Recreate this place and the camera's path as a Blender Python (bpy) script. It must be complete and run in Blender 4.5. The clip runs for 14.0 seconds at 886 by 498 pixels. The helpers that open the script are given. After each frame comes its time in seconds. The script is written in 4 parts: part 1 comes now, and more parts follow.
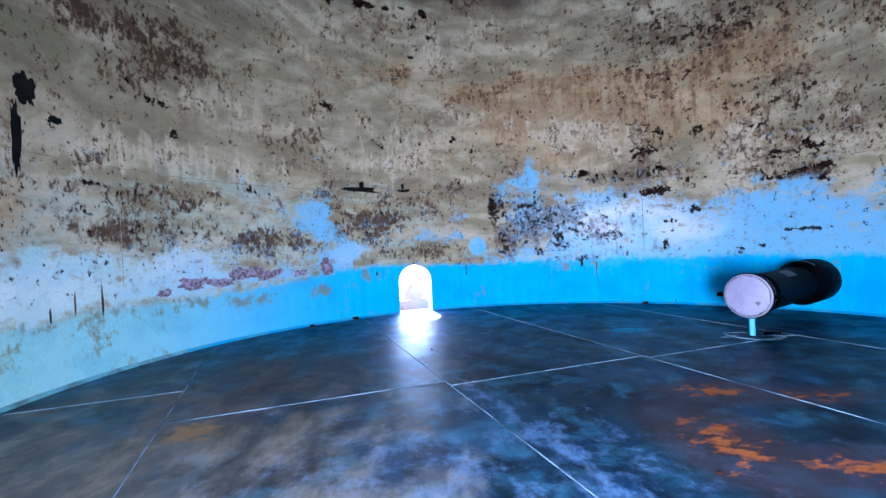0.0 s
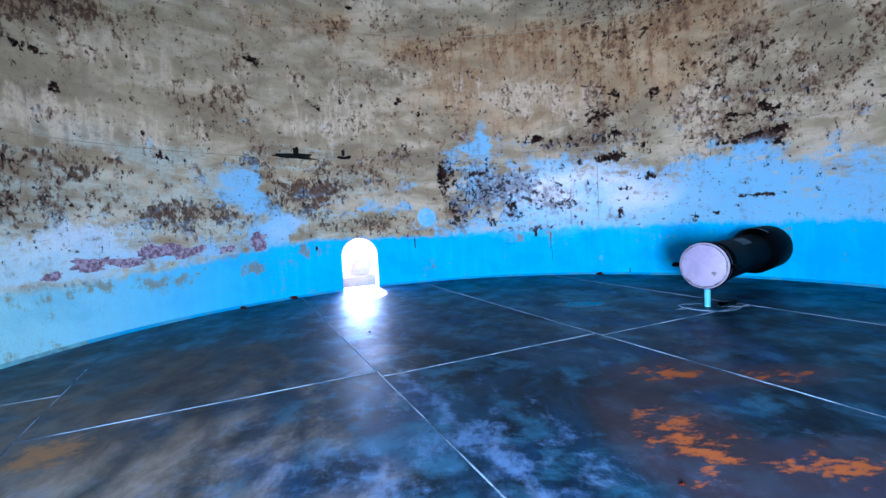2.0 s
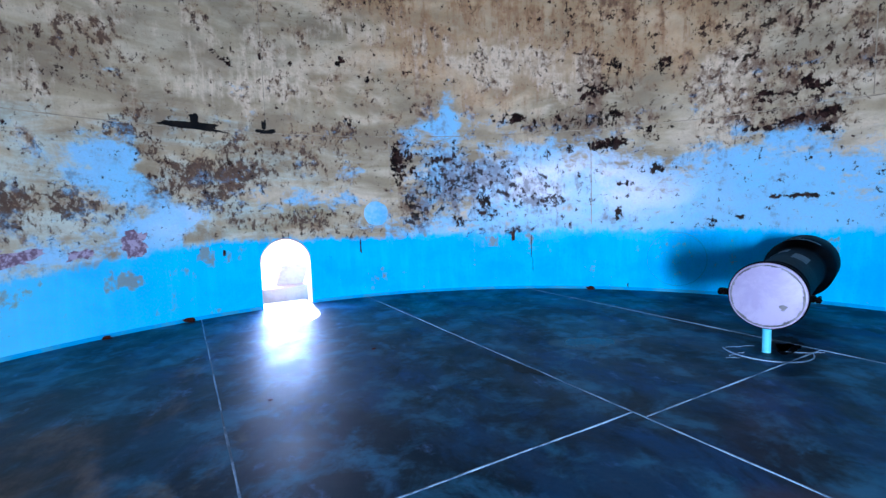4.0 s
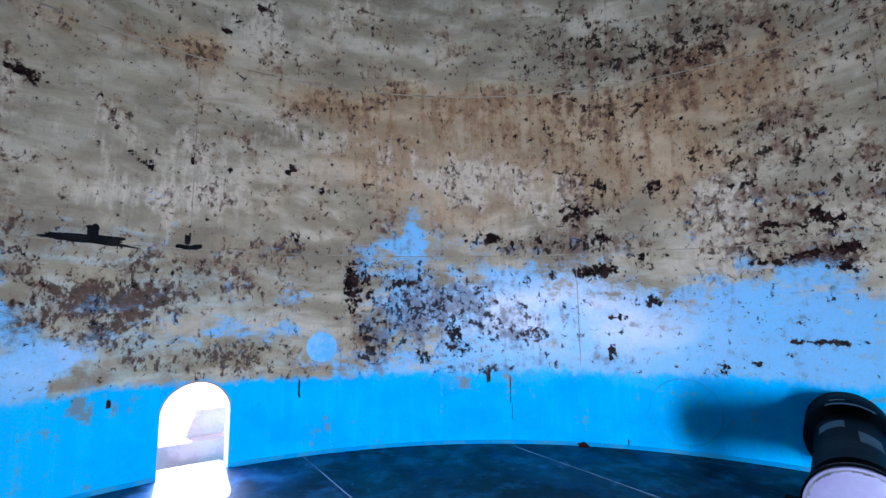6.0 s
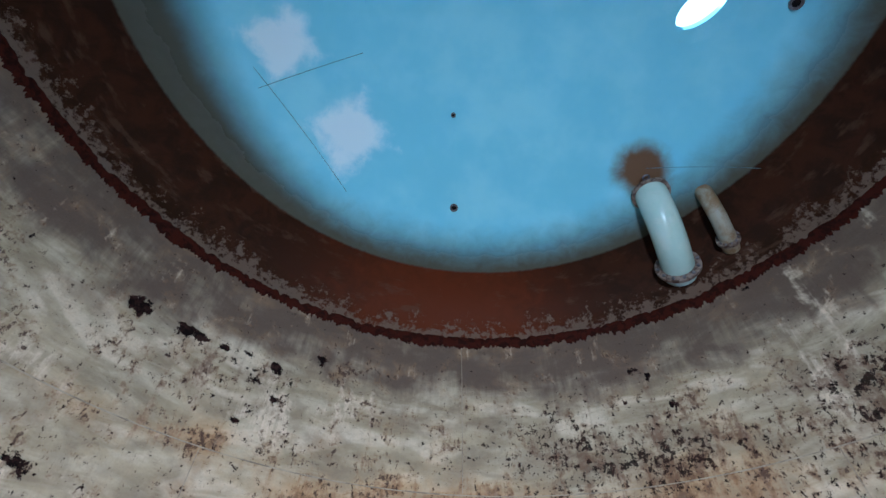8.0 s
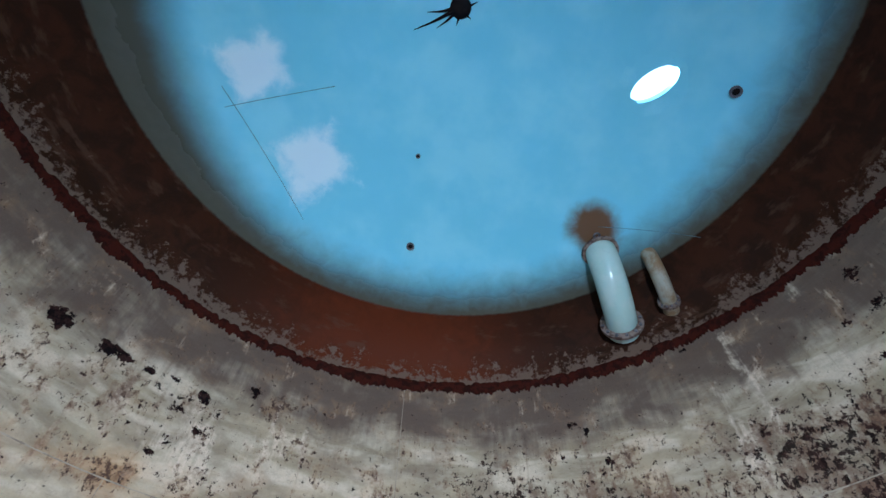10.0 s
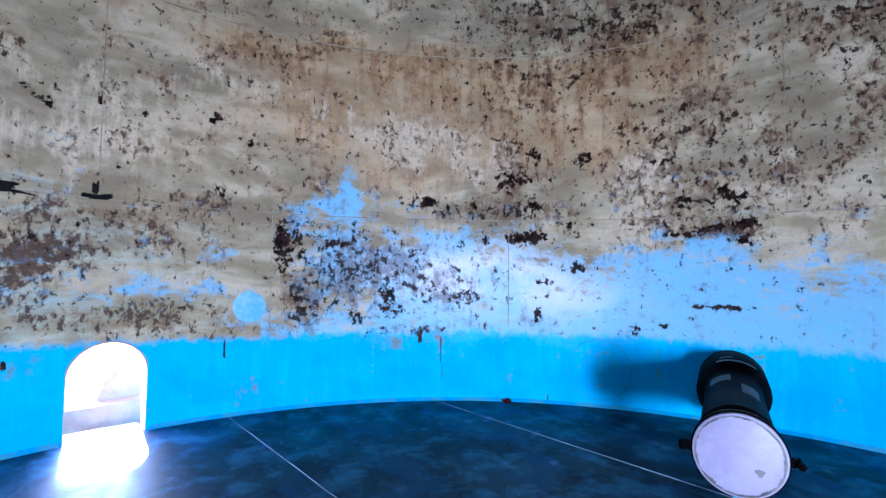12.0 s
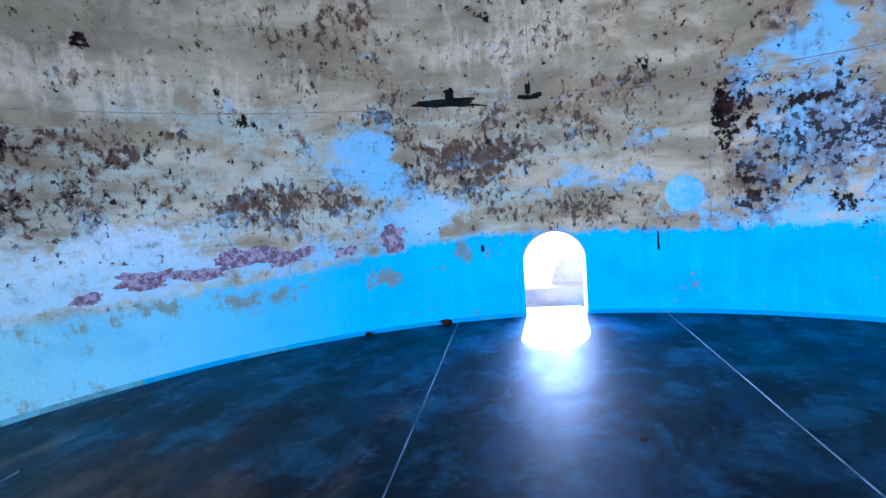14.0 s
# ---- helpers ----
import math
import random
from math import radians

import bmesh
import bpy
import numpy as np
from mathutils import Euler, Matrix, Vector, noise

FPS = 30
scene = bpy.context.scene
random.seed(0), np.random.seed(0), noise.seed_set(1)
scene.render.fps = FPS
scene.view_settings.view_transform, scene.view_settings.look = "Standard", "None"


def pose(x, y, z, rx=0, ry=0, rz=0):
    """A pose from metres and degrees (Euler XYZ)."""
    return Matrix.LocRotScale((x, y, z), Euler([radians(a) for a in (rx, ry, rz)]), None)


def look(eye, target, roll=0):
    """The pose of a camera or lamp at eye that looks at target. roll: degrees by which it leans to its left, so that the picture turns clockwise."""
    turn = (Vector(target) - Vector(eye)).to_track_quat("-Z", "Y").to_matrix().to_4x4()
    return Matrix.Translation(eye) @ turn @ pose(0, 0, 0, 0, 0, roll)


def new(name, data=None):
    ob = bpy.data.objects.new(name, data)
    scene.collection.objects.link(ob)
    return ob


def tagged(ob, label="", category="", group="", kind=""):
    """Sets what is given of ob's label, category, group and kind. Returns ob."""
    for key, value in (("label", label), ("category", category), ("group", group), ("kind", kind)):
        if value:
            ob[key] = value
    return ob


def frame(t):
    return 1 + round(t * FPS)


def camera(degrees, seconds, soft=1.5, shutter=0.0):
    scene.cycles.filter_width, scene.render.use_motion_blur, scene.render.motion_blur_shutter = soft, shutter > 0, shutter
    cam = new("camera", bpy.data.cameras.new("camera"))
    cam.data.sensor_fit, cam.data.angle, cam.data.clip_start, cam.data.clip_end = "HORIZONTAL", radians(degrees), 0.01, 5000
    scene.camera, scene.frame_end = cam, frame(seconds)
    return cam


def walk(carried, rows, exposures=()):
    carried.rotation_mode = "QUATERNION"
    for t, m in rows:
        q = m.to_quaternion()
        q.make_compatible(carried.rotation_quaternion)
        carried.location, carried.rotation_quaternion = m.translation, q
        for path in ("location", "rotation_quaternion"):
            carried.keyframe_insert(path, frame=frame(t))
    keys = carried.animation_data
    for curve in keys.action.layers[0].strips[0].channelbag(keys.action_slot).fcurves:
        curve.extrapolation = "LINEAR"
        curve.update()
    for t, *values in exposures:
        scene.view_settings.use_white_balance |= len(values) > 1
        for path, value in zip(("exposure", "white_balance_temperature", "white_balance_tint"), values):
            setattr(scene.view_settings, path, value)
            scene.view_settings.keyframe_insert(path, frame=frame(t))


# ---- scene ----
import itertools

cam = camera(87.32, 14.0)
ROWS = [
    (0.0, -1.650, -4.642, 1.444, 89.50, 2.55, -1.07),
    (0.5, -1.652, -4.674, 1.434, 88.94, 3.49, 14.29),
    (1.0, -1.545, -4.608, 1.427, 87.89, 4.41, 11.61),
    (1.5, -1.439, -4.452, 1.399, 86.93, 3.73, 3.07),
    (2.0, -1.343, -3.998, 1.410, 85.82, 3.25, -5.91),
    (4.5, -0.970, -1.391, 1.480, 84.73, 1.54, -11.58),
    (5.0, -0.886, -0.933, 1.506, 85.70, 1.20, -12.91),
    (5.5, -0.755, -0.752, 1.633, 89.42, 1.53, -14.11),
    (6.0, -0.716, -0.710, 1.898, 97.18, 0.59, -14.79),
    (6.5, -0.745, -0.772, 2.126, 109.14, -0.46, -16.11),
    (7.0, -0.822, -0.863, 2.236, 122.17, -0.78, -17.17),
    (7.5, -0.809, -1.004, 2.297, 133.30, -1.35, -16.90),
    (8.0, -0.886, -1.082, 2.294, 139.24, -1.39, -16.97),
    (10.5, -0.775, -1.075, 2.268, 144.32, 0.55, -26.53),
    (11.0, -0.772, -0.917, 2.230, 129.86, -0.30, -28.67),
    (11.5, -0.751, -0.790, 2.026, 109.87, -0.29, -26.26),
    (12.0, -0.745, -0.702, 1.870, 92.82, -0.66, -23.13),
    (12.5, -0.778, -0.585, 1.706, 87.55, -0.40, -20.20),
    (13.0, -0.826, -0.446, 1.663, 85.73, 0.79, -14.82),
    (13.5, -0.658, -0.255, 1.606, 84.22, 2.73, -1.41),
    (14.0, -0.613, -0.034, 1.633, 82.98, 4.92, 27.78),
]
EXPOSURES = ((0.0, 3.05, 5950, 8), (2.0, 3.05, 5900, 8), (5.4, 3.05, 5800, 8), (6.0, 2.85, 5850, 9), (6.5, 2.75, 5950, 11), (7.0, 3.2, 6250, 11), (7.4, 3.35, 6350, 9),
             (10.5, 3.6, 6250, 8), (11.0, 3.7, 6550, 13), (11.5, 3.75, 6000, 11), (12.0, 3.15, 5800, 10), (12.4, 3.0, 5600, 8), (14.0, 3.05, 5450, 7))
walk(cam, [(t, pose(x, y, z, rx, ry, rz)) for t, x, y, z, rx, ry, rz in ROWS], EXPOSURES)

# ---- sizes of the tank ----
R = 5.96            # inside radius
TOP = 7.92          # height of the shell
RISE = 2.0          # rise of the dome
SHELL = 0.02        # thickness of the steel
DOOR_AZ, DOOR_HALF, DOOR_SPRING, DOOR_TOP = -20.7, 0.375, 0.66, 1.04
BACK_AZ = -166.0    # the opening through which one comes in


def polar(az, r, z=0.0):
    a = radians(az)
    return Vector((r * math.sin(a), r * math.cos(a), z))


def dome_z(r):
    return TOP + RISE * math.sqrt(max(0.0, 1 - (r / R) ** 2))


# ---- world, sun and daylight in the two openings ----
SUN_WAY = Vector((0.24, -0.96, -0.68)).normalized()
world = bpy.data.worlds.new("sky")
scene.world = world
world.use_nodes = True
sky = world.node_tree.nodes.new("ShaderNodeTexSky")
sky.sky_type, sky.sun_disc = "NISHITA", False
sky.sun_elevation = math.asin(-SUN_WAY.z)
sky.sun_rotation = math.atan2(-SUN_WAY.x, -SUN_WAY.y)
back = world.node_tree.nodes["Background"]
back.inputs["Strength"].default_value = 0.15
world.node_tree.links.new(sky.outputs[0], back.inputs["Color"])

sun = new("sun", bpy.data.lights.new("sun", "SUN"))
sun.data.energy, sun.data.angle, sun.data.color = 5.0, radians(0.5), (1.0, 0.95, 0.88)
sun.matrix_world = look((-2.1, 5.6, 8), Vector((-2.1, 5.6, 8)) + SUN_WAY)


def daylight(name, az, out, power, w, h, z, aim, color):
    """Sky light that enters by one opening."""
    lamp = bpy.data.lights.new(name, "AREA")
    lamp.shape, lamp.size, lamp.size_y, lamp.energy = "RECTANGLE", w, h, power
    lamp.color = color
    ob = new(name, lamp)
    ob.matrix_world = look(polar(az, R + out, z), polar(az, 0, aim))
    return ob


daylight("daylight_front", DOOR_AZ, 0.30, 12, 0.68, 0.85, 0.52, -1.5, (0.28, 0.45, 1.0))
daylight("daylight_back", BACK_AZ, 0.30, 208, 0.9, 1.5, 1.0, -1.0, (0.65, 0.765, 1.0))


# ---- materials ----
class Nodes:
    """Short forms for building a node material."""

    def __init__(self, name):
        self.mat = bpy.data.materials.new(name)
        self.mat.use_nodes = True
        self.tree = self.mat.node_tree
        self.shader = self.tree.nodes["Principled BSDF"]
        self.at = self.node("ShaderNodeTexCoord").outputs["Object"]

    def node(self, kind, **props):
        n = self.tree.nodes.new(kind)
        for k, v in props.items():
            setattr(n, k, v)
        return n

    def put(self, socket, value):
        if isinstance(value, bpy.types.NodeSocket):
            self.tree.links.new(value, socket)
        elif isinstance(value, (tuple, list)) and len(value) == 3 and socket.type == "RGBA":
            socket.default_value = (*value, 1)
        else:
            socket.default_value = value

    def attr(self, name):
        return self.node("ShaderNodeAttribute", attribute_name=name).outputs["Fac"]

    def math(self, op, a, b=0.0, clamp=False):
        n = self.node("ShaderNodeMath", operation=op, use_clamp=clamp)
        self.put(n.inputs[0], a), self.put(n.inputs[1], b)
        return n.outputs[0]

    def noise(self, scale, detail=4.0, rough=0.55, stretch=None, warp=0.0, at=None):
        v = at or self.at
        if stretch:
            m = self.node("ShaderNodeMapping")
            self.put(m.inputs["Vector"], v)
            m.inputs["Scale"].default_value = stretch
            v = m.outputs[0]
        n = self.node("ShaderNodeTexNoise")
        self.put(n.inputs["Vector"], v)
        n.inputs["Scale"].default_value, n.inputs["Detail"].default_value = scale, detail
        n.inputs["Roughness"].default_value, n.inputs["Distortion"].default_value = rough, warp
        return n.outputs["Fac"]

    def step(self, v, low, high, a=0.0, b=1.0):
        n = self.node("ShaderNodeMapRange", interpolation_type="SMOOTHSTEP")
        for i, x in enumerate((v, low, high, a, b)):
            self.put(n.inputs[i], x)
        return n.outputs[0]

    def mix(self, fac, a, b):
        n = self.node("ShaderNodeMix", data_type="RGBA")
        self.put(n.inputs[0], fac), self.put(n.inputs[6], a), self.put(n.inputs[7], b)
        return n.outputs[2]

    def blob(self, x, y, rx, ry, z=None):
        """1 inside an ellipse of the plan, falling to 0 at twice its size."""
        s = self.node("ShaderNodeSeparateXYZ")
        self.put(s.inputs[0], self.at)
        dx = self.math("DIVIDE", self.math("SUBTRACT", s.outputs[0], x), rx)
        dy = self.math("DIVIDE", self.math("SUBTRACT", s.outputs[1], y), ry)
        d = self.math("SQRT", self.math("ADD", self.math("MULTIPLY", dx, dx), self.math("MULTIPLY", dy, dy)))
        return self.math("SUBTRACT", 1.5, d)

    def box(self, x, y, turn, hx, hy):
        """Positive inside a turned rectangle of the plan, negative outside it."""
        s = self.node("ShaderNodeSeparateXYZ")
        self.put(s.inputs[0], self.at)
        dx, dy = self.math("SUBTRACT", s.outputs[0], x), self.math("SUBTRACT", s.outputs[1], y)
        c, n = math.cos(radians(turn)), math.sin(radians(turn))
        u = self.math("ADD", self.math("MULTIPLY", dx, c), self.math("MULTIPLY", dy, n))
        v = self.math("SUBTRACT", self.math("MULTIPLY", dy, c), self.math("MULTIPLY", dx, n))
        u, v = self.math("DIVIDE", self.math("ABSOLUTE", u), hx), self.math("DIVIDE", self.math("ABSOLUTE", v), hy)
        return self.math("MULTIPLY", self.math("SUBTRACT", 1.0, self.math("MAXIMUM", u, v)), 3.0)

    def finish(self, color, rough=0.6, metal=0.0, bump=None, strength=0.3, distance=0.01, specular=0.5):
        s = self.shader
        self.put(s.inputs["Specular IOR Level"], specular)
        self.put(s.inputs["Base Color"], color), self.put(s.inputs["Roughness"], rough), self.put(s.inputs["Metallic"], metal)
        if bump is not None:
            b = self.node("ShaderNodeBump")
            b.inputs["Strength"].default_value, b.inputs["Distance"].default_value = strength, distance
            self.put(b.inputs["Height"], bump)
            self.tree.links.new(b.outputs[0], s.inputs["Normal"])
        return self.mat


def wall_material():
    m = Nodes("flaking tank paint")
    big = m.noise(0.6, 5, 0.6, warp=0.5)
    mid = m.noise(2.2, 6, 0.65, warp=0.3)
    fine = m.noise(9.0, 6, 0.7)
    grain = m.noise(38.0, 4, 0.7)
    run = m.noise(3.0, 6, 0.65, stretch=(2.4, 2.4, 0.25))
    lay = m.noise(1.7, 7, 0.68, stretch=(0.55, 0.55, 2.2), warp=0.6)
    cloud = m.noise(1.3, 5, 0.6, stretch=(0.9, 0.9, 1.3), warp=0.3)
    spot = m.noise(6.0, 7, 0.72, stretch=(0.9, 0.9, 1.25), warp=0.4)
    drift = m.noise(0.9, 3, 0.5, stretch=(0.7, 0.7, 1.7), warp=1.2)
    chipped = m.noise(13.0, 6, 0.72, stretch=(1.1, 1.1, 0.8), warp=0.3)

    def over(mask, low, high, most, col, paint):
        return m.mix(m.step(mask, low, high, 0.0, most), col, paint)

    def ragged(name, *noises):
        v = m.attr(name)
        for n, k in noises:
            v = m.math("ADD", v, m.math("MULTIPLY", m.math("SUBTRACT", n, 0.5), k))
        return v

    # cream limewash under tan, olive and milky clouds
    col = m.mix(m.step(big, 0.36, 0.64), (0.54, 0.41, 0.255), (0.36, 0.275, 0.17))
    col = over(lay, 0.42, 0.62, 0.75, col, (0.64, 0.51, 0.35))
    col = over(drift, 0.36, 0.50, 0.7, m.mix(0.55, col, (0.20, 0.145, 0.09)), col)
    col = over(drift, 0.52, 0.66, 0.75, col, (0.72, 0.57, 0.405))
    col = over(ragged("olive", (mid, 1.6)), 0.15, 1.0, 0.85, col, (0.25, 0.215, 0.115))
    col = over(cloud, 0.46, 0.66, 0.6, col, (0.23, 0.16, 0.10))
    col = over(spot, 0.48, 0.68, 0.30, col, (0.22, 0.15, 0.10))
    col = over(run, 0.52, 0.74, 0.35, col, (0.30, 0.20, 0.12))
    col = over(ragged("mint", (mid, 1.8), (lay, 1.6)), 0.35, 1.0, 0.7, col, (0.56, 0.66, 0.58))
    # grey-brown band under the head of the wall, darkened to paint in weaker light
    col = over(ragged("grey", (cloud, 1.5), (run, 0.7)), 0.20, 0.95, 0.92, col, (0.118, 0.074, 0.052))
    # orange wash of rust with upright runs
    col = over(ragged("orange", (mid, 2.2), (drift, 1.2)), -0.10, 1.5, 0.75, col, (0.56, 0.30, 0.125))
    col = over(ragged("orange", (run, 3.0), (mid, 3.4), (fine, 1.6)), 0.45, 1.45, 0.75, col, (0.27, 0.115, 0.045))
    col = over(ragged("cream", (mid, 3.0), (run, 2.0)), 0.30, 1.0, 0.85, col, (0.78, 0.60, 0.425))
    # brown damp stains, soft clouds broken up by grain
    col = over(ragged("brown", (mid, 3.8), (fine, 2.8), (chipped, 2.2)), 0.15, 1.20, 0.82, col, m.mix(m.step(fine, 0.38, 0.62), (0.105, 0.052, 0.026), (0.25, 0.140, 0.070)))
    col = over(ragged("brown", (chipped, 5.5), (mid, 3.0)), 0.60, 0.90, 0.85, col, (0.056, 0.025, 0.016))
    # chalky pale blue coat
    pale = ragged("pale", (mid, 2.6), (spot, 2.4), (lay, 1.6))
    pale_mask = m.step(pale, 0.14, 0.92)
    # the white share is whiter coat and also painted highlights of the doorways
    pale_col = m.mix(m.attr("white"), m.mix(m.attr("green"), (0.21, 0.53, 0.80), (0.66, 0.82, 0.82)), m.mix(m.attr("green"), (0.80, 0.80, 0.92), (0.84, 0.86, 0.88)))
    pale_col = over(mid, 0.42, 0.66, 0.4, pale_col, m.mix(m.attr("green"), (0.24, 0.46, 0.70), (0.50, 0.62, 0.64)))
    pale_col = over(cloud, 0.46, 0.66, 0.55, pale_col, m.mix(m.attr("green"), (0.16, 0.54, 0.84), (0.42, 0.70, 0.76)))
    pale_col = over(spot, 0.55, 0.70, 0.45, pale_col, (0.36, 0.36, 0.38))
    col = m.mix(pale_mask, col, pale_col)
    col = over(ragged("flecks", (mid, 2.4), (fine, 2.2), (run, 1.6)), 0.24, 0.90, 0.70, col, m.mix(pale_mask, (0.13, 0.066, 0.038), (0.125, 0.082, 0.085)))
    # bright blue band near the floor
    blue = m.math("ADD", m.attr("blue"), m.math("MULTIPLY", m.math("SUBTRACT", fine, 0.5), 0.34))
    blue = m.math("ADD", blue, m.math("MULTIPLY", m.math("SUBTRACT", run, 0.5), 0.30))
    blue_mask = m.step(blue, 0.42, 0.58)
    blue_col = m.mix(m.attr("green"), (0.0, 0.49, 0.93), (0.40, 0.70, 0.70))
    blue_col = over(run, 0.42, 0.7, 0.5, blue_col, m.mix(m.attr("green"), (0.03, 0.60, 0.95), (0.34, 0.72, 0.78)))
    blue_col = over(cloud, 0.46, 0.66, 0.55, blue_col, m.mix(m.attr("green"), (0.0, 0.39, 0.86), (0.25, 0.58, 0.62)))
    blue_col = over(ragged("dirt", (mid, 3.0), (fine, 2.6), (run, 2.0)), 0.40, 1.0, 0.75, blue_col, (0.25, 0.20, 0.10))
    blue_col = over(chipped, 0.64, 0.72, 0.5, blue_col, (0.10, 0.26, 0.36))
    col = m.mix(blue_mask, col, blue_col)
    col = over(grain, 0.40, 0.78, 0.22, col, (0.20, 0.15, 0.11))
    # bare rusted steel where the coats have come off
    flecks = m.step(ragged("flecks", (spot, 4.0), (chipped, 4.6)), 0.72, 0.88, 0.0, 0.92)
    chips = m.step(ragged("chips", (spot, 3.0), (chipped, 3.2)), 0.46, 0.58)
    bare = m.math("MAXIMUM", flecks, chips)
    bare_col = m.mix(m.step(fine, 0.42, 0.62), (0.008, 0.005, 0.005), (0.038, 0.017, 0.014))
    col = m.mix(bare, col, bare_col)
    rough = m.math("ADD", m.math("MULTIPLY", pale_mask, -0.17), m.math("ADD", 0.62, m.math("MULTIPLY", bare, 0.2)))
    height = m.math("ADD", m.math("MULTIPLY", m.math("SUBTRACT", 1.0, bare), 0.6), m.math("MULTIPLY", fine, 0.5))
    height = m.math("ADD", height, m.math("MULTIPLY", pale_mask, 0.25))
    return m.finish(col, rough, 0.0, height, 0.5, 0.012, m.math("SUBTRACT", m.math("ADD", 0.18, m.math("MULTIPLY", pale_mask, 0.15)), m.math("MULTIPLY", m.math("MAXIMUM", bare, blue_mask), 0.16)))


def floor_material():
    m = Nodes("worn blue steel floor")
    big = m.noise(0.5, 5, 0.6, warp=0.6)
    mid = m.noise(1.7, 7, 0.66, stretch=(1.0, 0.7, 1.0), warp=0.25)
    fine = m.noise(8.0, 7, 0.7)
    scuff = m.noise(2.6, 8, 0.72, stretch=(1.3, 0.8, 1.0), warp=0.25)
    col = m.mix(m.step(big, 0.38, 0.62), (0.004, 0.030, 0.080), (0.006, 0.032, 0.060))
    col = m.mix(m.step(mid, 0.45, 0.68, 0.0, 0.8), col, (0.014, 0.062, 0.175))
    col = m.mix(m.step(scuff, 0.55, 0.72, 0.0, 0.6), col, (0.07, 0.17, 0.38))
    blot = m.noise(1.0, 8, 0.68, stretch=(1.2, 0.8, 1.0), warp=0.4)
    col = m.mix(m.step(blot, 0.40, 0.56, 0.0, 0.95), col, (0.0015, 0.006, 0.010))
    col = m.mix(m.step(m.noise(2.2, 8, 0.66, warp=0.3), 0.47, 0.66, 0.0, 0.85), col, (0.026, 0.12, 0.21))
    col = m.mix(m.step(fine, 0.54, 0.70, 0.0, 0.6), col, (0.004, 0.010, 0.016))
    # pale scuffs beside one weld and by the way in, where daylight is painted in too
    xy = m.node("ShaderNodeSeparateXYZ")
    m.put(xy.inputs[0], m.at)
    along = m.math("ADD", m.math("MULTIPLY", xy.outputs[0], 0.947), m.math("MULTIPLY", xy.outputs[1], 0.321))
    beside = m.math("SUBTRACT", 1.0, m.math("ABSOLUTE", m.math("MULTIPLY", m.math("ADD", along, 1.26), 4.5)))
    beside = m.math("MULTIPLY", beside, m.step(xy.outputs[1], -0.2, 1.4, 0.8, 0.0))
    worn = m.math("MAXIMUM", m.math("MULTIPLY", m.blob(-1.9, -2.6, 2.2, 2.0), 0.62), beside)
    worn = m.math("ADD", worn, m.math("MULTIPLY", m.math("SUBTRACT", scuff, 0.5), 4.2))
    worn = m.math("ADD", worn, m.math("MULTIPLY", m.math("SUBTRACT", fine, 0.5), 2.2))
    col = m.mix(m.step(worn, 0.30, 1.5, 0.0, 0.7), col, (0.14, 0.27, 0.52))
    # brown silt towards one side
    silt = m.math("ADD", m.blob(-4.0, -2.2, 1.8, 2.8), m.math("MULTIPLY", m.math("SUBTRACT", mid, 0.5), 4.5))
    col = m.mix(m.step(silt, -0.1, 1.3, 0.0, 0.85), col, m.mix(m.step(scuff, 0.35, 0.68), (0.12, 0.115, 0.11), (0.32, 0.265, 0.205)))
    mud = m.math("ADD", m.blob(-3.5, 0.8, 1.0, 1.5), m.math("MULTIPLY", m.math("SUBTRACT", mid, 0.5), 4.0))
    col = m.mix(m.step(mud, 0.1, 1.4, 0.0, 0.75), col, m.mix(m.step(scuff, 0.4, 0.62), (0.030, 0.022, 0.018), (0.10, 0.072, 0.052)))
    # pale blue-green dust along one stretch of the wall
    dust = m.math("ADD", m.blob(-5.6, -2.9, 0.9, 1.5), m.math("MULTIPLY", m.math("SUBTRACT", mid, 0.5), 3.0))
    col = m.mix(m.step(dust, 0.1, 1.2, 0.0, 0.8), col, (0.34, 0.44, 0.42))
    # orange rust blooms
    bloom = m.math("MAXIMUM", m.blob(0.85, -0.45, 0.42, 0.28), m.math("MAXIMUM", m.blob(0.28, -1.45, 0.34, 0.62), m.math("MAXIMUM", m.blob(1.62, -0.70, 0.42, 0.16), m.blob(0.85, -1.9, 0.45, 0.22))))
    ring = m.math("ADD", bloom, m.math("MULTIPLY", m.math("SUBTRACT", mid, 0.5), 1.6))
    col = m.mix(m.step(ring, -0.25, 0.55, 0.0, 0.75), col, (0.045, 0.032, 0.040))
    rust = m.math("ADD", bloom, m.math("MULTIPLY", m.math("SUBTRACT", m.noise(5.0, 7, 0.72, stretch=(0.8, 1.4, 1)), 0.5), 5.0))
    rust_mask = m.step(rust, 0.95, 1.5)
    col = m.mix(rust_mask, col, (0.42, 0.11, 0.025))
    small = m.math("ADD", m.blob(-3.7, -0.8, 0.28, 0.3), m.math("MULTIPLY", m.math("SUBTRACT", fine, 0.5), 3.0))
    col = m.mix(m.step(small, 0.5, 1.3, 0.0, 0.8), col, (0.40, 0.20, 0.07))
    wet = m.math("ADD", m.blob(1.32, 2.47, 0.34, 0.24), m.math("MULTIPLY", m.math("SUBTRACT", mid, 0.5), 3.0))
    wet = m.step(wet, 0.35, 0.85)
    col = m.mix(m.math("MULTIPLY", wet, 0.8), col, (0.006, 0.012, 0.014))
    m.shader.inputs["Specular Tint"].default_value = (0.40, 0.60, 1.0, 1)
    rough = m.math("ADD", m.step(mid, 0.3, 0.7, 0.38, 0.60), m.math("MULTIPLY", rust_mask, 0.3))
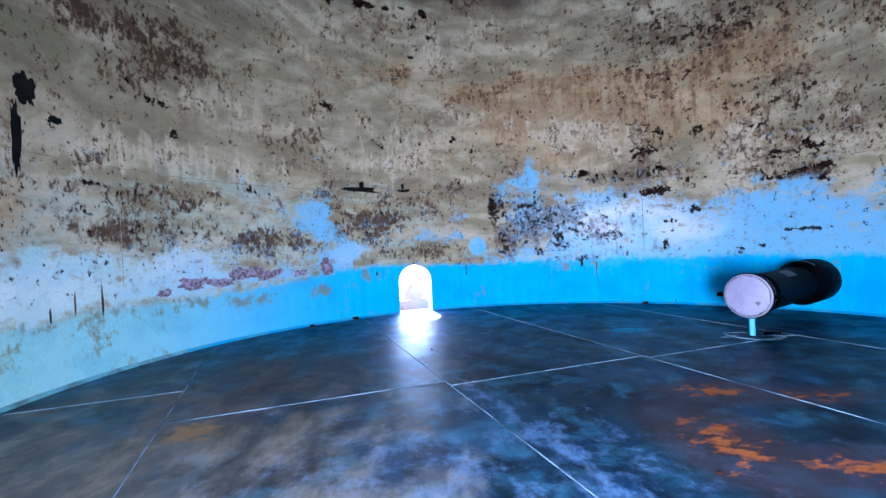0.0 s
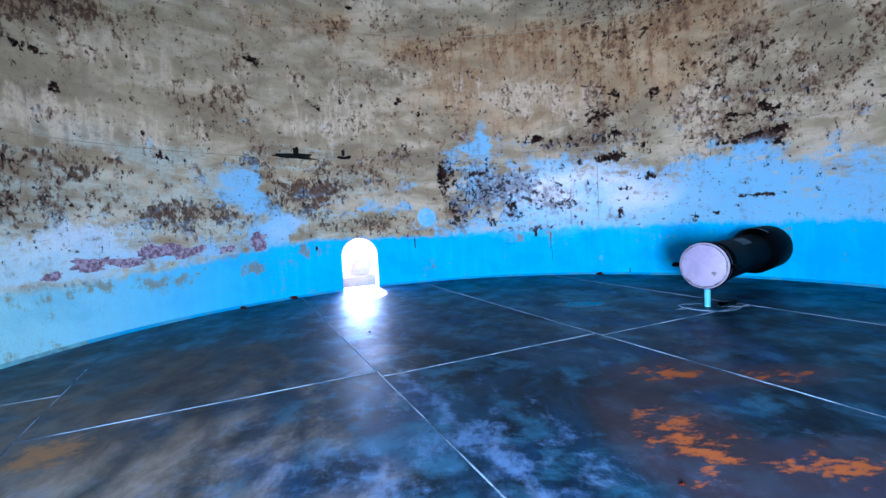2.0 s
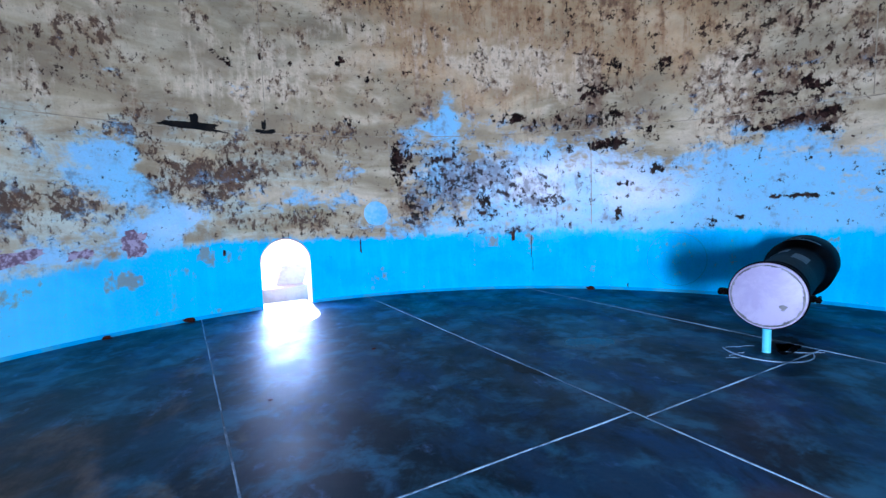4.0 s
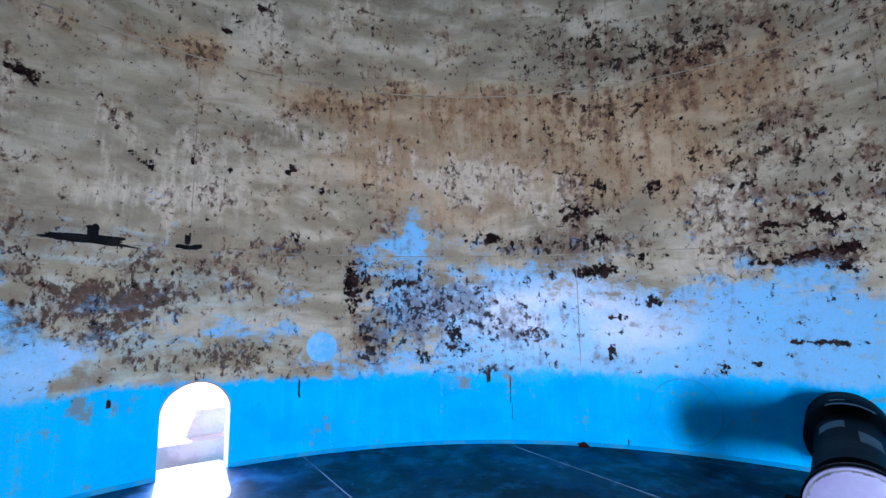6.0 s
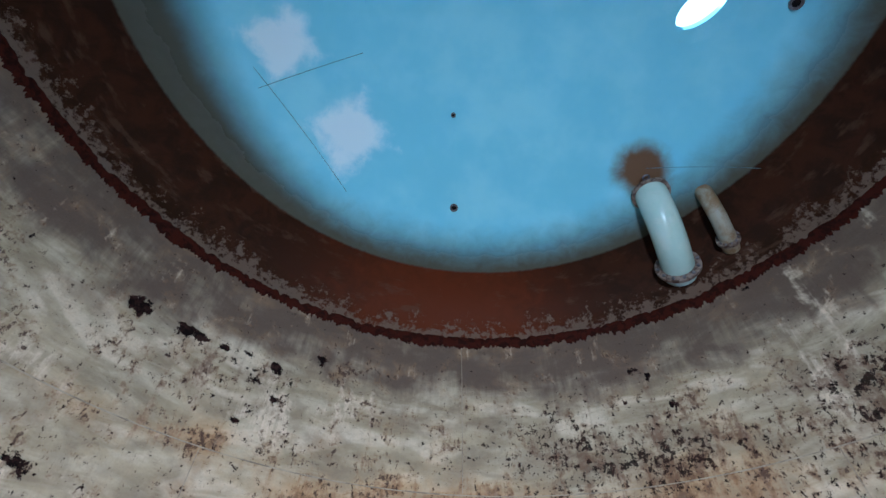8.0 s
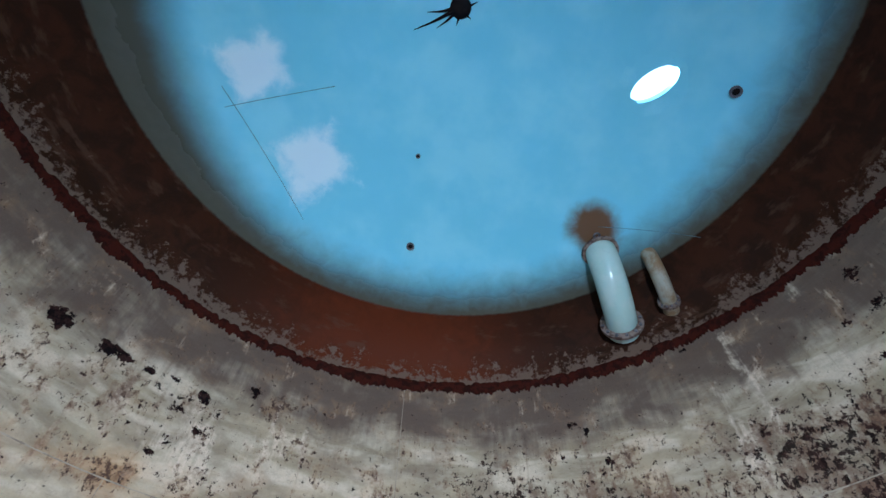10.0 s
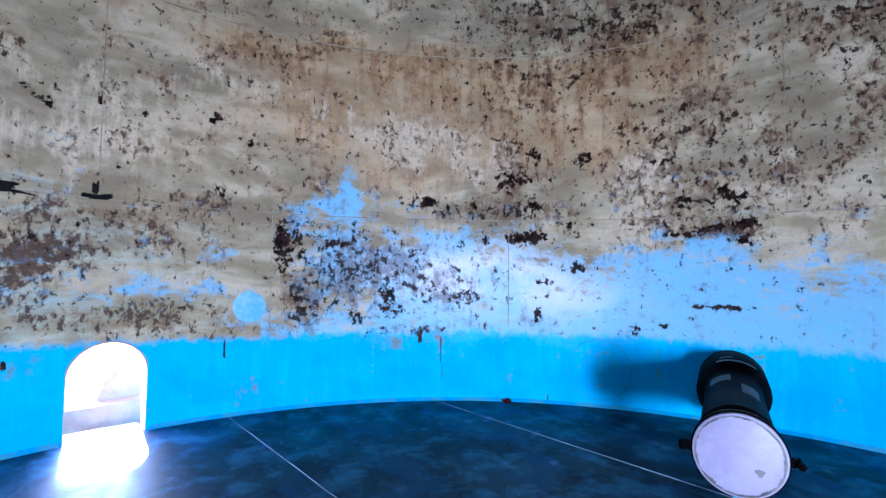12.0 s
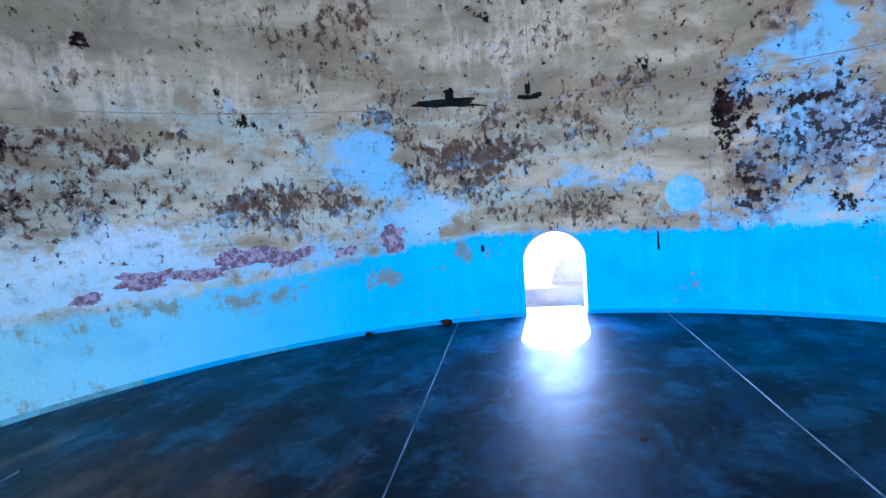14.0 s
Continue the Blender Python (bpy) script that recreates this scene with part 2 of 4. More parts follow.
    rough = m.math("SUBTRACT", rough, m.math("MULTIPLY", wet, 0.26))
    return m.finish(col, rough, 0.0, m.math("ADD", fine, m.math("MULTIPLY", mid, 0.6)), 0.2, 0.012, 0.22)


def dome_material():
    m = Nodes("blue dome paint with rusted edge")
    s = m.node("ShaderNodeSeparateXYZ")
    m.put(s.inputs[0], m.at)
    r = m.math("SQRT", m.math("ADD", m.math("MULTIPLY", s.outputs[0], s.outputs[0]), m.math("MULTIPLY", s.outputs[1], s.outputs[1])))
    big = m.noise(0.8, 4, 0.6)
    mid = m.noise(2.6, 6, 0.65, warp=0.4)
    fine = m.noise(11.0, 6, 0.7)
    edge = m.math("ADD", r, m.math("MULTIPLY", m.math("SUBTRACT", mid, 0.5), 0.35))
    col = m.mix(m.step(big, 0.35, 0.7), (0.22, 0.70, 0.84), (0.30, 0.77, 0.87))
    # two whitish squares of reflected sunlight, painted into the dome's colour
    glare = m.math("MAXIMUM", m.box(-1.50, 2.98, 50, 0.66, 0.66), m.box(-2.75, 1.80, 50, 0.50, 0.55))
    glare = m.math("ADD", glare, m.math("MULTIPLY", m.math("SUBTRACT", m.noise(2.4, 4, 0.55, warp=0.6), 0.5), 3.2))
    glare = m.math("ADD", glare, m.math("MULTIPLY", m.math("SUBTRACT", fine, 0.5), 0.9))
    col = m.mix(m.step(glare, 0.0, 1.7, 0.0, 0.95), col, (0.74, 0.95, 0.99))
    # grey-green ring inside the rust; its wider spread towards -x paints in shade
    grime_shade = m.math("ADD", edge, m.step(m.math("ADD", s.outputs[0], mid), -4.2, -0.8, 0.42, 0.0))
    col = m.mix(m.step(grime_shade, 4.1, 5.05), col, (0.085, 0.085, 0.060))
    col = m.mix(m.step(m.math("ADD", m.blob(3.5, 2.0, 0.44, 0.44), m.math("MULTIPLY", m.math("SUBTRACT", mid, 0.5), 0.8)), 0.1, 0.9), col, (0.17, 0.095, 0.05))
    # mottled rust kept dark; a brighter stretch paints in how light falls
    rust = m.mix(m.step(mid, 0.35, 0.65), (0.040, 0.012, 0.004), (0.022, 0.008, 0.003))
    lit_rust = m.math("ADD", m.blob(1.2, 5.6, 2.6, 1.4), m.math("MULTIPLY", m.math("SUBTRACT", mid, 0.5), 1.6))
    rust = m.mix(m.step(lit_rust, 0.0, 1.3), rust, (0.105, 0.021, 0.006))
    rust = m.mix(m.step(m.noise(1.6, 4, 0.6, stretch=(1, 1, 4)), 0.55, 0.7, 0.0, 0.5), rust, (0.10, 0.05, 0.028))
    rim_noise = m.math("ADD", s.outputs[2], m.math("ADD", m.math("MULTIPLY", m.math("SUBTRACT", fine, 0.5), 1.3), m.math("MULTIPLY", m.math("SUBTRACT", mid, 0.5), 1.2)))
    rust = m.mix(m.step(rim_noise, TOP + 0.14, TOP + 0.34, 0.8, 0.0), rust, (0.17, 0.115, 0.08))
    col = m.mix(m.step(m.math("ADD", r, m.math("MULTIPLY", m.math("SUBTRACT", fine, 0.5), 0.05)), 5.04, 5.09), col, rust)
    rough = m.step(edge, 4.6, 5.2, 0.20, 0.6)
    return m.finish(col, rough, 0.0, m.math("ADD", mid, m.math("MULTIPLY", fine, 0.4)), 0.08, 0.01, m.step(edge, 4.7, 5.1, 0.5, 0.08))


def plain(name, a, b, rough, metal=0.0, scale=6.0, low=0.42, high=0.62, strength=0.25, specular=0.4):
    m = Nodes(name)
    n = m.noise(scale, 6, 0.68, warp=0.3)
    g = m.noise(scale * 6, 4, 0.7)
    col = m.mix(m.step(n, low, high), a, b)
    col = m.mix(m.step(g, 0.55, 0.8, 0.0, 0.35), col, tuple(0.5 * c for c in a))
    return m.finish(col, m.math("ADD", rough - 0.08, m.math("MULTIPLY", g, 0.16)), metal, g, strength, 0.004, specular)


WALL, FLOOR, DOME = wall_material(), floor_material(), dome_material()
WELD = plain("pale scraped weld", (0.22, 0.33, 0.46), (0.02, 0.05, 0.09), 0.55, scale=2.2, low=0.40, high=0.64)
WALL_WELD = plain("painted wall weld", (0.40, 0.31, 0.21), (0.22, 0.16, 0.11), 0.7, scale=3)
MINT_FILLET = plain("grimy mint fillet", (0.16, 0.42, 0.50), (0.10, 0.17, 0.18), 0.6, scale=3)
FILLET = plain("pale blue fillet", (0.01, 0.34, 0.66), (0.06, 0.36, 0.56), 0.55, scale=3)
RUST = plain("dark red rust", (0.050, 0.009, 0.005), (0.022, 0.006, 0.004), 0.85, scale=7, specular=0.08)
BLACK = plain("black bitumen coat", (0.0008, 0.0008, 0.0010), (0.0016, 0.0016, 0.0021), 0.55, scale=3, specular=0.02)
LID = plain("worn white lid paint", (0.36, 0.32, 0.46), (0.30, 0.26, 0.40), 0.5, scale=3)
GREY = plain("bare grey steel", (0.20, 0.19, 0.20), (0.09, 0.085, 0.09), 0.45, 0.4)
SCUFF = plain("worn bitumen", (0.035, 0.034, 0.034), (0.006, 0.006, 0.007), 0.5, scale=9)
SKY_BLUE = plain("light blue pipe paint", (0.10, 0.50, 0.66), (0.16, 0.56, 0.70), 0.45)
DOME_BLUE = plain("glossy blue roof paint", (0.23, 0.71, 0.84), (0.29, 0.76, 0.87), 0.25, scale=0.8, strength=0.05)
BARE = plain("bare rusted steel", (0.018, 0.011, 0.011), (0.085, 0.038, 0.028), 0.85, scale=16, low=0.46, high=0.56, specular=0.1)
PALE_BLUE = plain("chalky pale blue", (0.15, 0.50, 0.80), (0.30, 0.58, 0.80), 0.6, scale=9)
MINT = plain("pale mint pipe paint", (0.44, 0.63, 0.55), (0.50, 0.65, 0.57), 0.25, scale=3)
CREAM = plain("grimy cream pipe paint", (0.36, 0.34, 0.26), (0.25, 0.16, 0.08), 0.5, scale=2.5)
FLANGE = plain("rusted flange", (0.26, 0.20, 0.16), (0.07, 0.035, 0.025), 0.75, scale=10)
SOOT = plain("sooty black steel", (0.006, 0.006, 0.007), (0.014, 0.011, 0.010), 0.8, specular=0.08)
CONCRETE = plain("sunlit concrete", (0.30, 0.235, 0.26), (0.25, 0.20, 0.22), 0.85, scale=3)
GROUND = plain("dry ground", (0.34, 0.28, 0.22), (0.26, 0.22, 0.16), 0.9, scale=0.8)
SEAM = plain("grimy seam", (0.10, 0.24, 0.28), (0.04, 0.07, 0.08), 0.6)
BLOCK = plain("weathered pinkish concrete", (0.36, 0.25, 0.25), (0.28, 0.19, 0.195), 0.85, scale=3)
PINK = plain("pink primer", (0.50, 0.30, 0.27), (0.42, 0.25, 0.23), 0.7)
LAVENDER = plain("mauve undercoat", (0.15, 0.09, 0.13), (0.38, 0.30, 0.40), 0.75, scale=16, low=0.44, high=0.56)


# ---- mesh helpers ----
def thing(name, bm, material, parent=None, label="", smooth=False):
    me = bpy.data.meshes.new(name)
    bmesh.ops.recalc_face_normals(bm, faces=bm.faces)
    bm.to_mesh(me)
    bm.free()
    me.materials.append(material)
    if smooth:
        me.shade_smooth()
        me.set_sharp_from_angle(angle=radians(40))
    ob = new(name, me)
    if parent:
        ob.parent = parent
    return tagged(ob, label)


def part(name, bm, material, parent, label="", smooth=True):
    return thing(name, bm, material, parent, label, smooth)


def turned(profile, steps=48, m=Matrix(), bm=None, close=True):
    """A body of revolution about z from (radius, height) pairs."""
    bm = bm or bmesh.new()
    rings = []
    for r, z in profile:
        rings.append([bm.verts.new(m @ Vector((r * math.cos(2 * math.pi * i / steps), r * math.sin(2 * math.pi * i / steps), z))) for i in range(steps)])
    pairs = list(zip(rings, rings[1:])) + ([(rings[-1], rings[0])] if close else [])
    for a, b in pairs:
        for i in range(steps):
            j = (i + 1) % steps
            bm.faces.new((a[i], a[j], b[j], b[i]))
    return bm


def tube(points, radius, steps=10, cap=True):
    """A round bar or pipe along a line of points; radius a number or one for each point."""
    bm = bmesh.new()
    pts = [Vector(p) for p in points]
    rad = radius if isinstance(radius, (list, tuple)) else [radius] * len(pts)
    side, rings = None, []
    for i, p in enumerate(pts):
        t = (pts[min(i + 1, len(pts) - 1)] - pts[max(i - 1, 0)]).normalized()
        if side is None:
            side = t.orthogonal().normalized()
        side = (side - t * side.dot(t)).normalized()
        up = t.cross(side)
        rings.append([bm.verts.new(p + rad[i] * (math.cos(2 * math.pi * k / steps) * side + math.sin(2 * math.pi * k / steps) * up)) for k in range(steps)])
    for a, b in zip(rings, rings[1:]):
        for k in range(steps):
            bm.faces.new((a[k], a[(k + 1) % steps], b[(k + 1) % steps], b[k]))
    if cap:
        bm.faces.new(rings[0]), bm.faces.new(rings[-1])
    return bm


def block(x0, y0, z0, x1, y1, z1, bevel=0.01, m=Matrix()):
    bm = bmesh.new()
    bmesh.ops.create_cube(bm, size=1, matrix=m @ Matrix.LocRotScale(((x0 + x1) / 2, (y0 + y1) / 2, (z0 + z1) / 2), None, (x1 - x0, y1 - y0, z1 - z0)))
    if bevel:
        bmesh.ops.bevel(bm, geom=list(bm.edges), offset=bevel, segments=2, affect="EDGES")
    return bm


def frame_of(origin, axis, up=Vector((0, 0, 1))):
    """A pose whose z runs along axis."""
    z = Vector(axis).normalized()
    x = Vector(up).cross(z).normalized()
    y = z.cross(x)
    return Matrix.Translation(origin) @ Matrix((x, y, z)).transposed().to_4x4()


# ---- the shell of the tank ----
def arch(az, centre, half, spring, top):
    """Height of an arched opening's edge above the floor at an azimuth, 0 beside it."""
    d = radians(az - centre) * R
    if abs(d) > half + 1e-6:
        return 0.0
    return spring + (top - spring) * math.sqrt(max(0.0, 1 - (d / half) ** 2))


# soft zones of the coats: azimuth, height, half width in degrees, half height, amount
CHIPS_LOW = ((-2.9, 2.22, 1, 0.43, 1.1), (-0.9, 2.18, 1.4, 0.36, 0.8), (4.5, 2.26, 2.6, 0.1, 0.9), (3.2, 2.49, 2.1, 0.08, 0.8), (12, 1.42, 2.3, 0.27, 0.8), (7, 1.24, 1, 0.16, 0.8), (14, 2.29, 1.4, 0.13, 0.7), (31.8, 2.4, 3, 0.12, 1.2), (28.8, 2.37, 1.3, 0.08, 0.9), (36.7, 2.55, 0.9, 0.08, 1), (25, 2.37, 0.8, 0.13, 0.9), (21.5, 2.27, 0.8, 0.13, 0.9), (37.6, 1.95, 2, 0.09, 1.1), (33.1, 1.74, 2.2, 0.04, 1), (32.6, 1.26, 0.5, 0.12, 1.2), (35.1, 1.13, 0.5, 0.07, 0.9), (45.4, 1.09, 0.7, 0.08, 1.1), (49, 1.17, 0.8, 0.05, 1.1))
CHIPS_RIGHT = ((51.4, 2.88, 1.7, 0.05, 1), (52.7, 2.76, 1.3, 0.05, 0.9), (57, 2.88, 1.6, 0.1, 1.2), (55.6, 2.99, 0.7, 0.07, 1), (50.7, 2.4, 2.5, 0.04, 1), (45.4, 2.48, 1.3, 0.04, 1), (55.3, 2.49, 4.4, 0.08, 0.8), (57.7, 2.32, 1.8, 0.07, 1), (50.6, 1.97, 0.5, 0.13, 0.7), (55.9, 1.46, 2.2, 0.04, 1.1), (52.9, 1.48, 0.7, 0.04, 1.1), (56.4, 1.99, 0.5, 0.12, 0.6), (50.4, 2.77, 1.4, 0.04, 1), (58.1, 2.54, 1.2, 0.07, 0.9))
CHIPS_MID = ((31.1, 3.69, 2.5, 0.26, 0.75), (38.9, 3.53, 1.6, 0.13, 1), (30.4, 3.22, 2.1, 0.14, 0.9), (32.6, 2.84, 1.7, 0.09, 1.1), (27.3, 3.25, 1.4, 0.21, 0.8), (17.1, 2.91, 1.4, 0.09, 1), (13.9, 2.88, 2.1, 0.08, 0.9), (23.1, 2.86, 1.4, 0.13, 0.9), (19.5, 2.87, 1, 0.08, 0.8), (-9.6, 2.86, 1.6, 0.07, 0.8), (-0.5, 3.68, 0.8, 0.05, 1.1), (-6.3, 3.54, 2.2, 0.07, 0.8), (-11, 3.84, 0.8, 0.1, 1), (-22.5, 3.74, 0.5, 0.07, 1.1), (-18.4, 3.67, 0.5, 0.07, 1.1), (-26.7, 3.61, 0.5, 0.09, 1))
CHIPS_LEFT = ((-97, 1.72, 1.3, 0.31, 0.8), (-94.5, 1.57, 2.1, 0.21, 0.8), (-99, 1.55, 1.3, 0.18, 0.8), (-90.8, 1.66, 1, 0.26, 0.7), (-99.8, 1.41, 0.8, 0.1, 0.9), (-81.6, 1.26, 0.5, 0.04, 1), (-103.6, 1.33, 1.2, 0.04, 1), (-82.9, 3.06, 1, 0.08, 1), (-76.6, 3.16, 0.7, 0.05, 1), (-66.5, 3.28, 1, 0.09, 0.9), (-68.9, 3.68, 2.9, 0.07, 0.9), (-79.2, 2.41, 3.1, 0.05, 0.9), (-53.8, 2.56, 0.9, 0.1, 1), (-72.1, 2.34, 3.5, 0.05, 0.8), (-104.9, 3.14, 0.7, 0.08, 1.1), (-103.4, 2.49, 0.4, 0.05, 1.1))
CHIPS_HIGH = ((-36.7, 6.54, 1.8, 0.13, 1.1), (-30.1, 6.59, 1.4, 0.09, 1.1), (-27.5, 6.59, 0.8, 0.07, 1), (-24.4, 6.58, 0.8, 0.07, 1), (-16.4, 6.56, 0.8, 0.09, 1.2), (-18.5, 6.3, 0.7, 0.05, 1.1), (-10, 7, 0.9, 0.09, 1.2), (-15.3, 6.07, 0.9, 0.05, 1.1), (-18.5, 5.86, 0.5, 0.08, 0.9), (-19.6, 5.58, 0.8, 0.09, 0.9), (-38.3, 4.35, 2.1, 0.09, 1), (42.2, 6.96, 0.9, 0.1, 1.2), (44.2, 6.82, 0.5, 0.07, 1), (46.3, 6.25, 0.8, 0.1, 1.1), (39.7, 6.44, 0.5, 0.13, 0.9))
CHIPS_RIM = ((87.4, 7.39, 1, 0.12, 1.2), (99.3, 7.64, 0.5, 0.07, 1.1), (87, 6.84, 1.3, 0.08, 1.1), (82.9, 6.84, 1, 0.07, 1), (92.2, 6.85, 0.7, 0.16, 0.9), (-37.4, 6.54, 1.2, 0.1, 1.1), (-30.9, 6.58, 0.9, 0.1, 1.1), (-28.6, 6.58, 0.8, 0.07, 1), (-24.8, 6.59, 0.7, 0.05, 1), (60.7, 7.99, 1, 0.1, 1), (62.9, 7.74, 0.8, 0.05, 1), (83.3, 6.23, 0.8, 0.07, 1), (-20.9, 6.64, 1.2, 0.07, 0.9), (-16.7, 6.59, 0.9, 0.08, 1.1))
FLECKS = ((5.5, 1.88, 7.2, 0.56, 0.5), (-0.3, 1.35, 2.6, 0.37, 0.39), (16.2, 1.9, 5.4, 0.46, 0.28), (21, 1.51, 5.3, 0.37, 0.28), (15.3, 0.96, 5.4, 0.18, 0.46), (30.2, 3.14, 5.6, 0.61, 0.31), (24.2, 2.75, 11, 0.18, 0.31), (53.3, 2.68, 6.2, 0.3, 0.28), (46.5, 3.7, 7.6, 0.46, 0.13), (0.2, 3.24, 9.6, 0.35, 0.15), (-30.9, 2.03, 7.2, 0.29, 0.18), (34, 1.12, 4.7, 0.18, 0.17), (-95.4, 1.78, 6.7, 0.47, 0.33), (-68.1, 1.89, 13.3, 0.46, 0.24), (-102.7, 0.82, 2.9, 0.17, 0.22))
FLECKS_HIGH = ((60, 3.2, 14, 0.5, 0.22), (75, 4.8, 18, 1.0, 0.15), (69.5, 5.75, 10.5, 0.54, 0.35), (73.8, 4.83, 6.4, 0.8, 0.33), (30.4, 5.75, 11.8, 0.79, 0.31), (45, 5.45, 10, 0.52, 0.33), (31.6, 4.47, 10.6, 0.72, 0.2), (-10.8, 4.66, 10, 0.53, 0.13), (-20.5, 6.35, 8.6, 0.54, 0.18), (51.4, 3.97, 6.7, 0.46, 0.28), (37.7, 7.06, 21, 0.41, 0.13))
BROWN_LOW = ((-30.9, 2.03, 8.1, 0.22, 1.04), (-31.9, 1.74, 4, 0.18, 1.1), (-37.2, 2.32, 1.8, 0.14, 0.88), (-40, 2.54, 2.4, 0.1, 0.88), (-38, 2.8, 1.6, 0.12, 0.77), (-15.3, 2.22, 2.6, 0.18, 0.66), (-25.6, 2.46, 9, 0.14, 0.44), (-17.8, 1.32, 6.9, 0.19, 0.61), (-10.7, 2.71, 6.5, 0.11, 0.55), (-26.8, 1.29, 3.8, 0.12, 0.55), (5.6, 2.01, 6.1, 0.47, 0.55), (-1.2, 1.22, 1.2, 0.26, 0.99), (54.8, 2.4, 5.5, 0.18, 0.88), (50.3, 1.97, 0.9, 0.19, 0.88), (56.4, 1.99, 0.6, 0.16, 0.66))
BROWN_LEFT = ((-68.2, 1.75, 5.5, 0.25, 0.99), (-53.2, 1.66, 6, 0.24, 0.88), (-44.7, 1.63, 5.4, 0.22, 0.66), (-67.8, 2.31, 8.2, 0.21, 0.77), (-81.2, 2.35, 7.2, 0.11, 0.55), (-76.7, 1.8, 5.1, 0.22, 0.66), (-97, 1.69, 8.4, 0.26, 0.66), (-103.5, 2.02, 3.1, 0.26, 0.55), (-66, 4.63, 7, 0.43, 0.83), (-71.8, 3.97, 3.8, 0.2, 0.94), (-95.9, 3.77, 3.8, 0.39, 0.66), (-82.1, 4.61, 7.1, 0.2, 0.66), (-42.2, 3.5, 7.8, 0.2, 0.44), (-80.9, 2.67, 5.4, 0.14, 0.5), (-84.9, 4.45, 33.9, 0.24, 0.33))
BROWN_HIGH = ((78, 4.6, 18, 1.2, 0.35), (64, 3.3, 14, 0.5, 0.35), (95, 3.5, 14, 1.0, 0.4), (-2.9, 5.12, 9.8, 0.3, 0.39), (77, 5.59, 6.6, 0.36, 0.5), (-4.2, 6.95, 6.2, 0.28, 0.5), (-22.6, 5.23, 2.5, 0.16, 0.44), (56.7, 5.24, 3.6, 0.31, 0.39), (31.7, 4.64, 6.1, 0.53, 0.22), (73.9, 4.07, 3.6, 0.58, 0.39))
ORANGE = ((14, 4.2, 34, 1.3, 0.38), (40, 4.6, 22, 0.8, 0.3), (10.8, 4.07, 11.9, 0.59, 0.89), (0.4, 4.12, 6.3, 0.32, 0.53), (21.1, 4.11, 12.6, 0.65, 0.68), (37.2, 3.82, 8.1, 0.41, 0.63), (12.3, 3.41, 8.6, 0.55, 0.47), (46.5, 3.7, 6.2, 0.28, 0.42), (-20.3, 3.08, 13.1, 0.58, 0.13), (-0.5, 4.9, 13.4, 0.32, 1), (-21.9, 5.34, 3.5, 0.34, 0.63), (15.9, 4.63, 11.5, 0.65, 0.73), (48, 5.02, 9.9, 0.69, 0.58), (38.7, 3.88, 5.8, 0.68, 0.37), (-32.9, 5.16, 14, 0.24, 0.37), (-93, 2.82, 6.5, 0.35, 0.58), (-88.7, 2, 1.9, 0.28, 0.84))
PALE_RIGHT = ((68, 1.45, 14, 0.75, 1.0), (92, 1.4, 16, 0.8, 0.9), (5.8, 3.17, 1.5, 0.49, 1.1), (4.9, 2.8, 4.9, 0.18, 0.9), (3.1, 1.93, 5.7, 0.67, 1), (14.6, 1.82, 7.3, 0.76, 1.15), (25, 1.79, 8.5, 0.75, 1.2), (36.1, 1.52, 7.7, 0.56, 1.15), (46.4, 1.56, 6.5, 0.51, 1.15), (55.1, 1.6, 5.4, 0.53, 1.1), (53.4, 2.28, 3, 0.09, 0.7), (48.7, 1.99, 3.4, 0.18, 0.7), (48, 2.42, 1.1, 0.07, 0.6), (-6.7, 1.38, 1.6, 0.2, 1.2), (55.1, 3.17, 2.9, 0.06, 0.3))
PALE_LEFT = ((-40.7, 2.2, 2.3, 0.25, 1), (-40.1, 1.81, 2.9, 0.28, 0.9), (-34.4, 1.45, 3.7, 0.19, 1.3), (-36.5, 1.22, 4.3, 0.18, 1), (-20.3, 1.67, 6, 0.19, 0.8), (-11.9, 1.62, 5.2, 0.14, 0.5), (-15.1, 2.61, 6.3, 0.08, 0.3), (-11, 2.09, 4.5, 0.16, 0.3), (-108, 2.88, 3.3, 0.56, 1.1), (-109, 1.74, 4.3, 0.44, 1.1), (-106, 1.37, 8.3, 0.24, 1.1), (-91.2, 1.19, 12.5, 0.3, 1.1), (-65.2, 1.36, 6.8, 0.34, 1.1), (-81.9, 1.49, 8.6, 0.19, 0.8), (-43.1, 2.08, 5.6, 0.45, 0.7), (-110.2, 1.05, 3.1, 0.25, 0.9))
# whiter coat; near azimuths 21, 30 and -107 it paints doorway highlights
WHITE_SHEEN = ((21, 1.81, 9.5, 0.42, 1), (30.3, 1.86, 6.7, 0.49, 0.9), (12.1, 1.91, 4.9, 0.42, 0.5), (37.5, 1.51, 6.2, 0.32, 0.55), (-34.4, 1.42, 4, 0.25, 0.6), (-107.4, 1.14, 6.8, 0.23, 0.9), (-91.2, 1.19, 12.5, 0.27, 0.7), (-65.1, 1.41, 6.8, 0.29, 0.6), (-108.4, 2.42, 3.3, 0.73, 0.4))
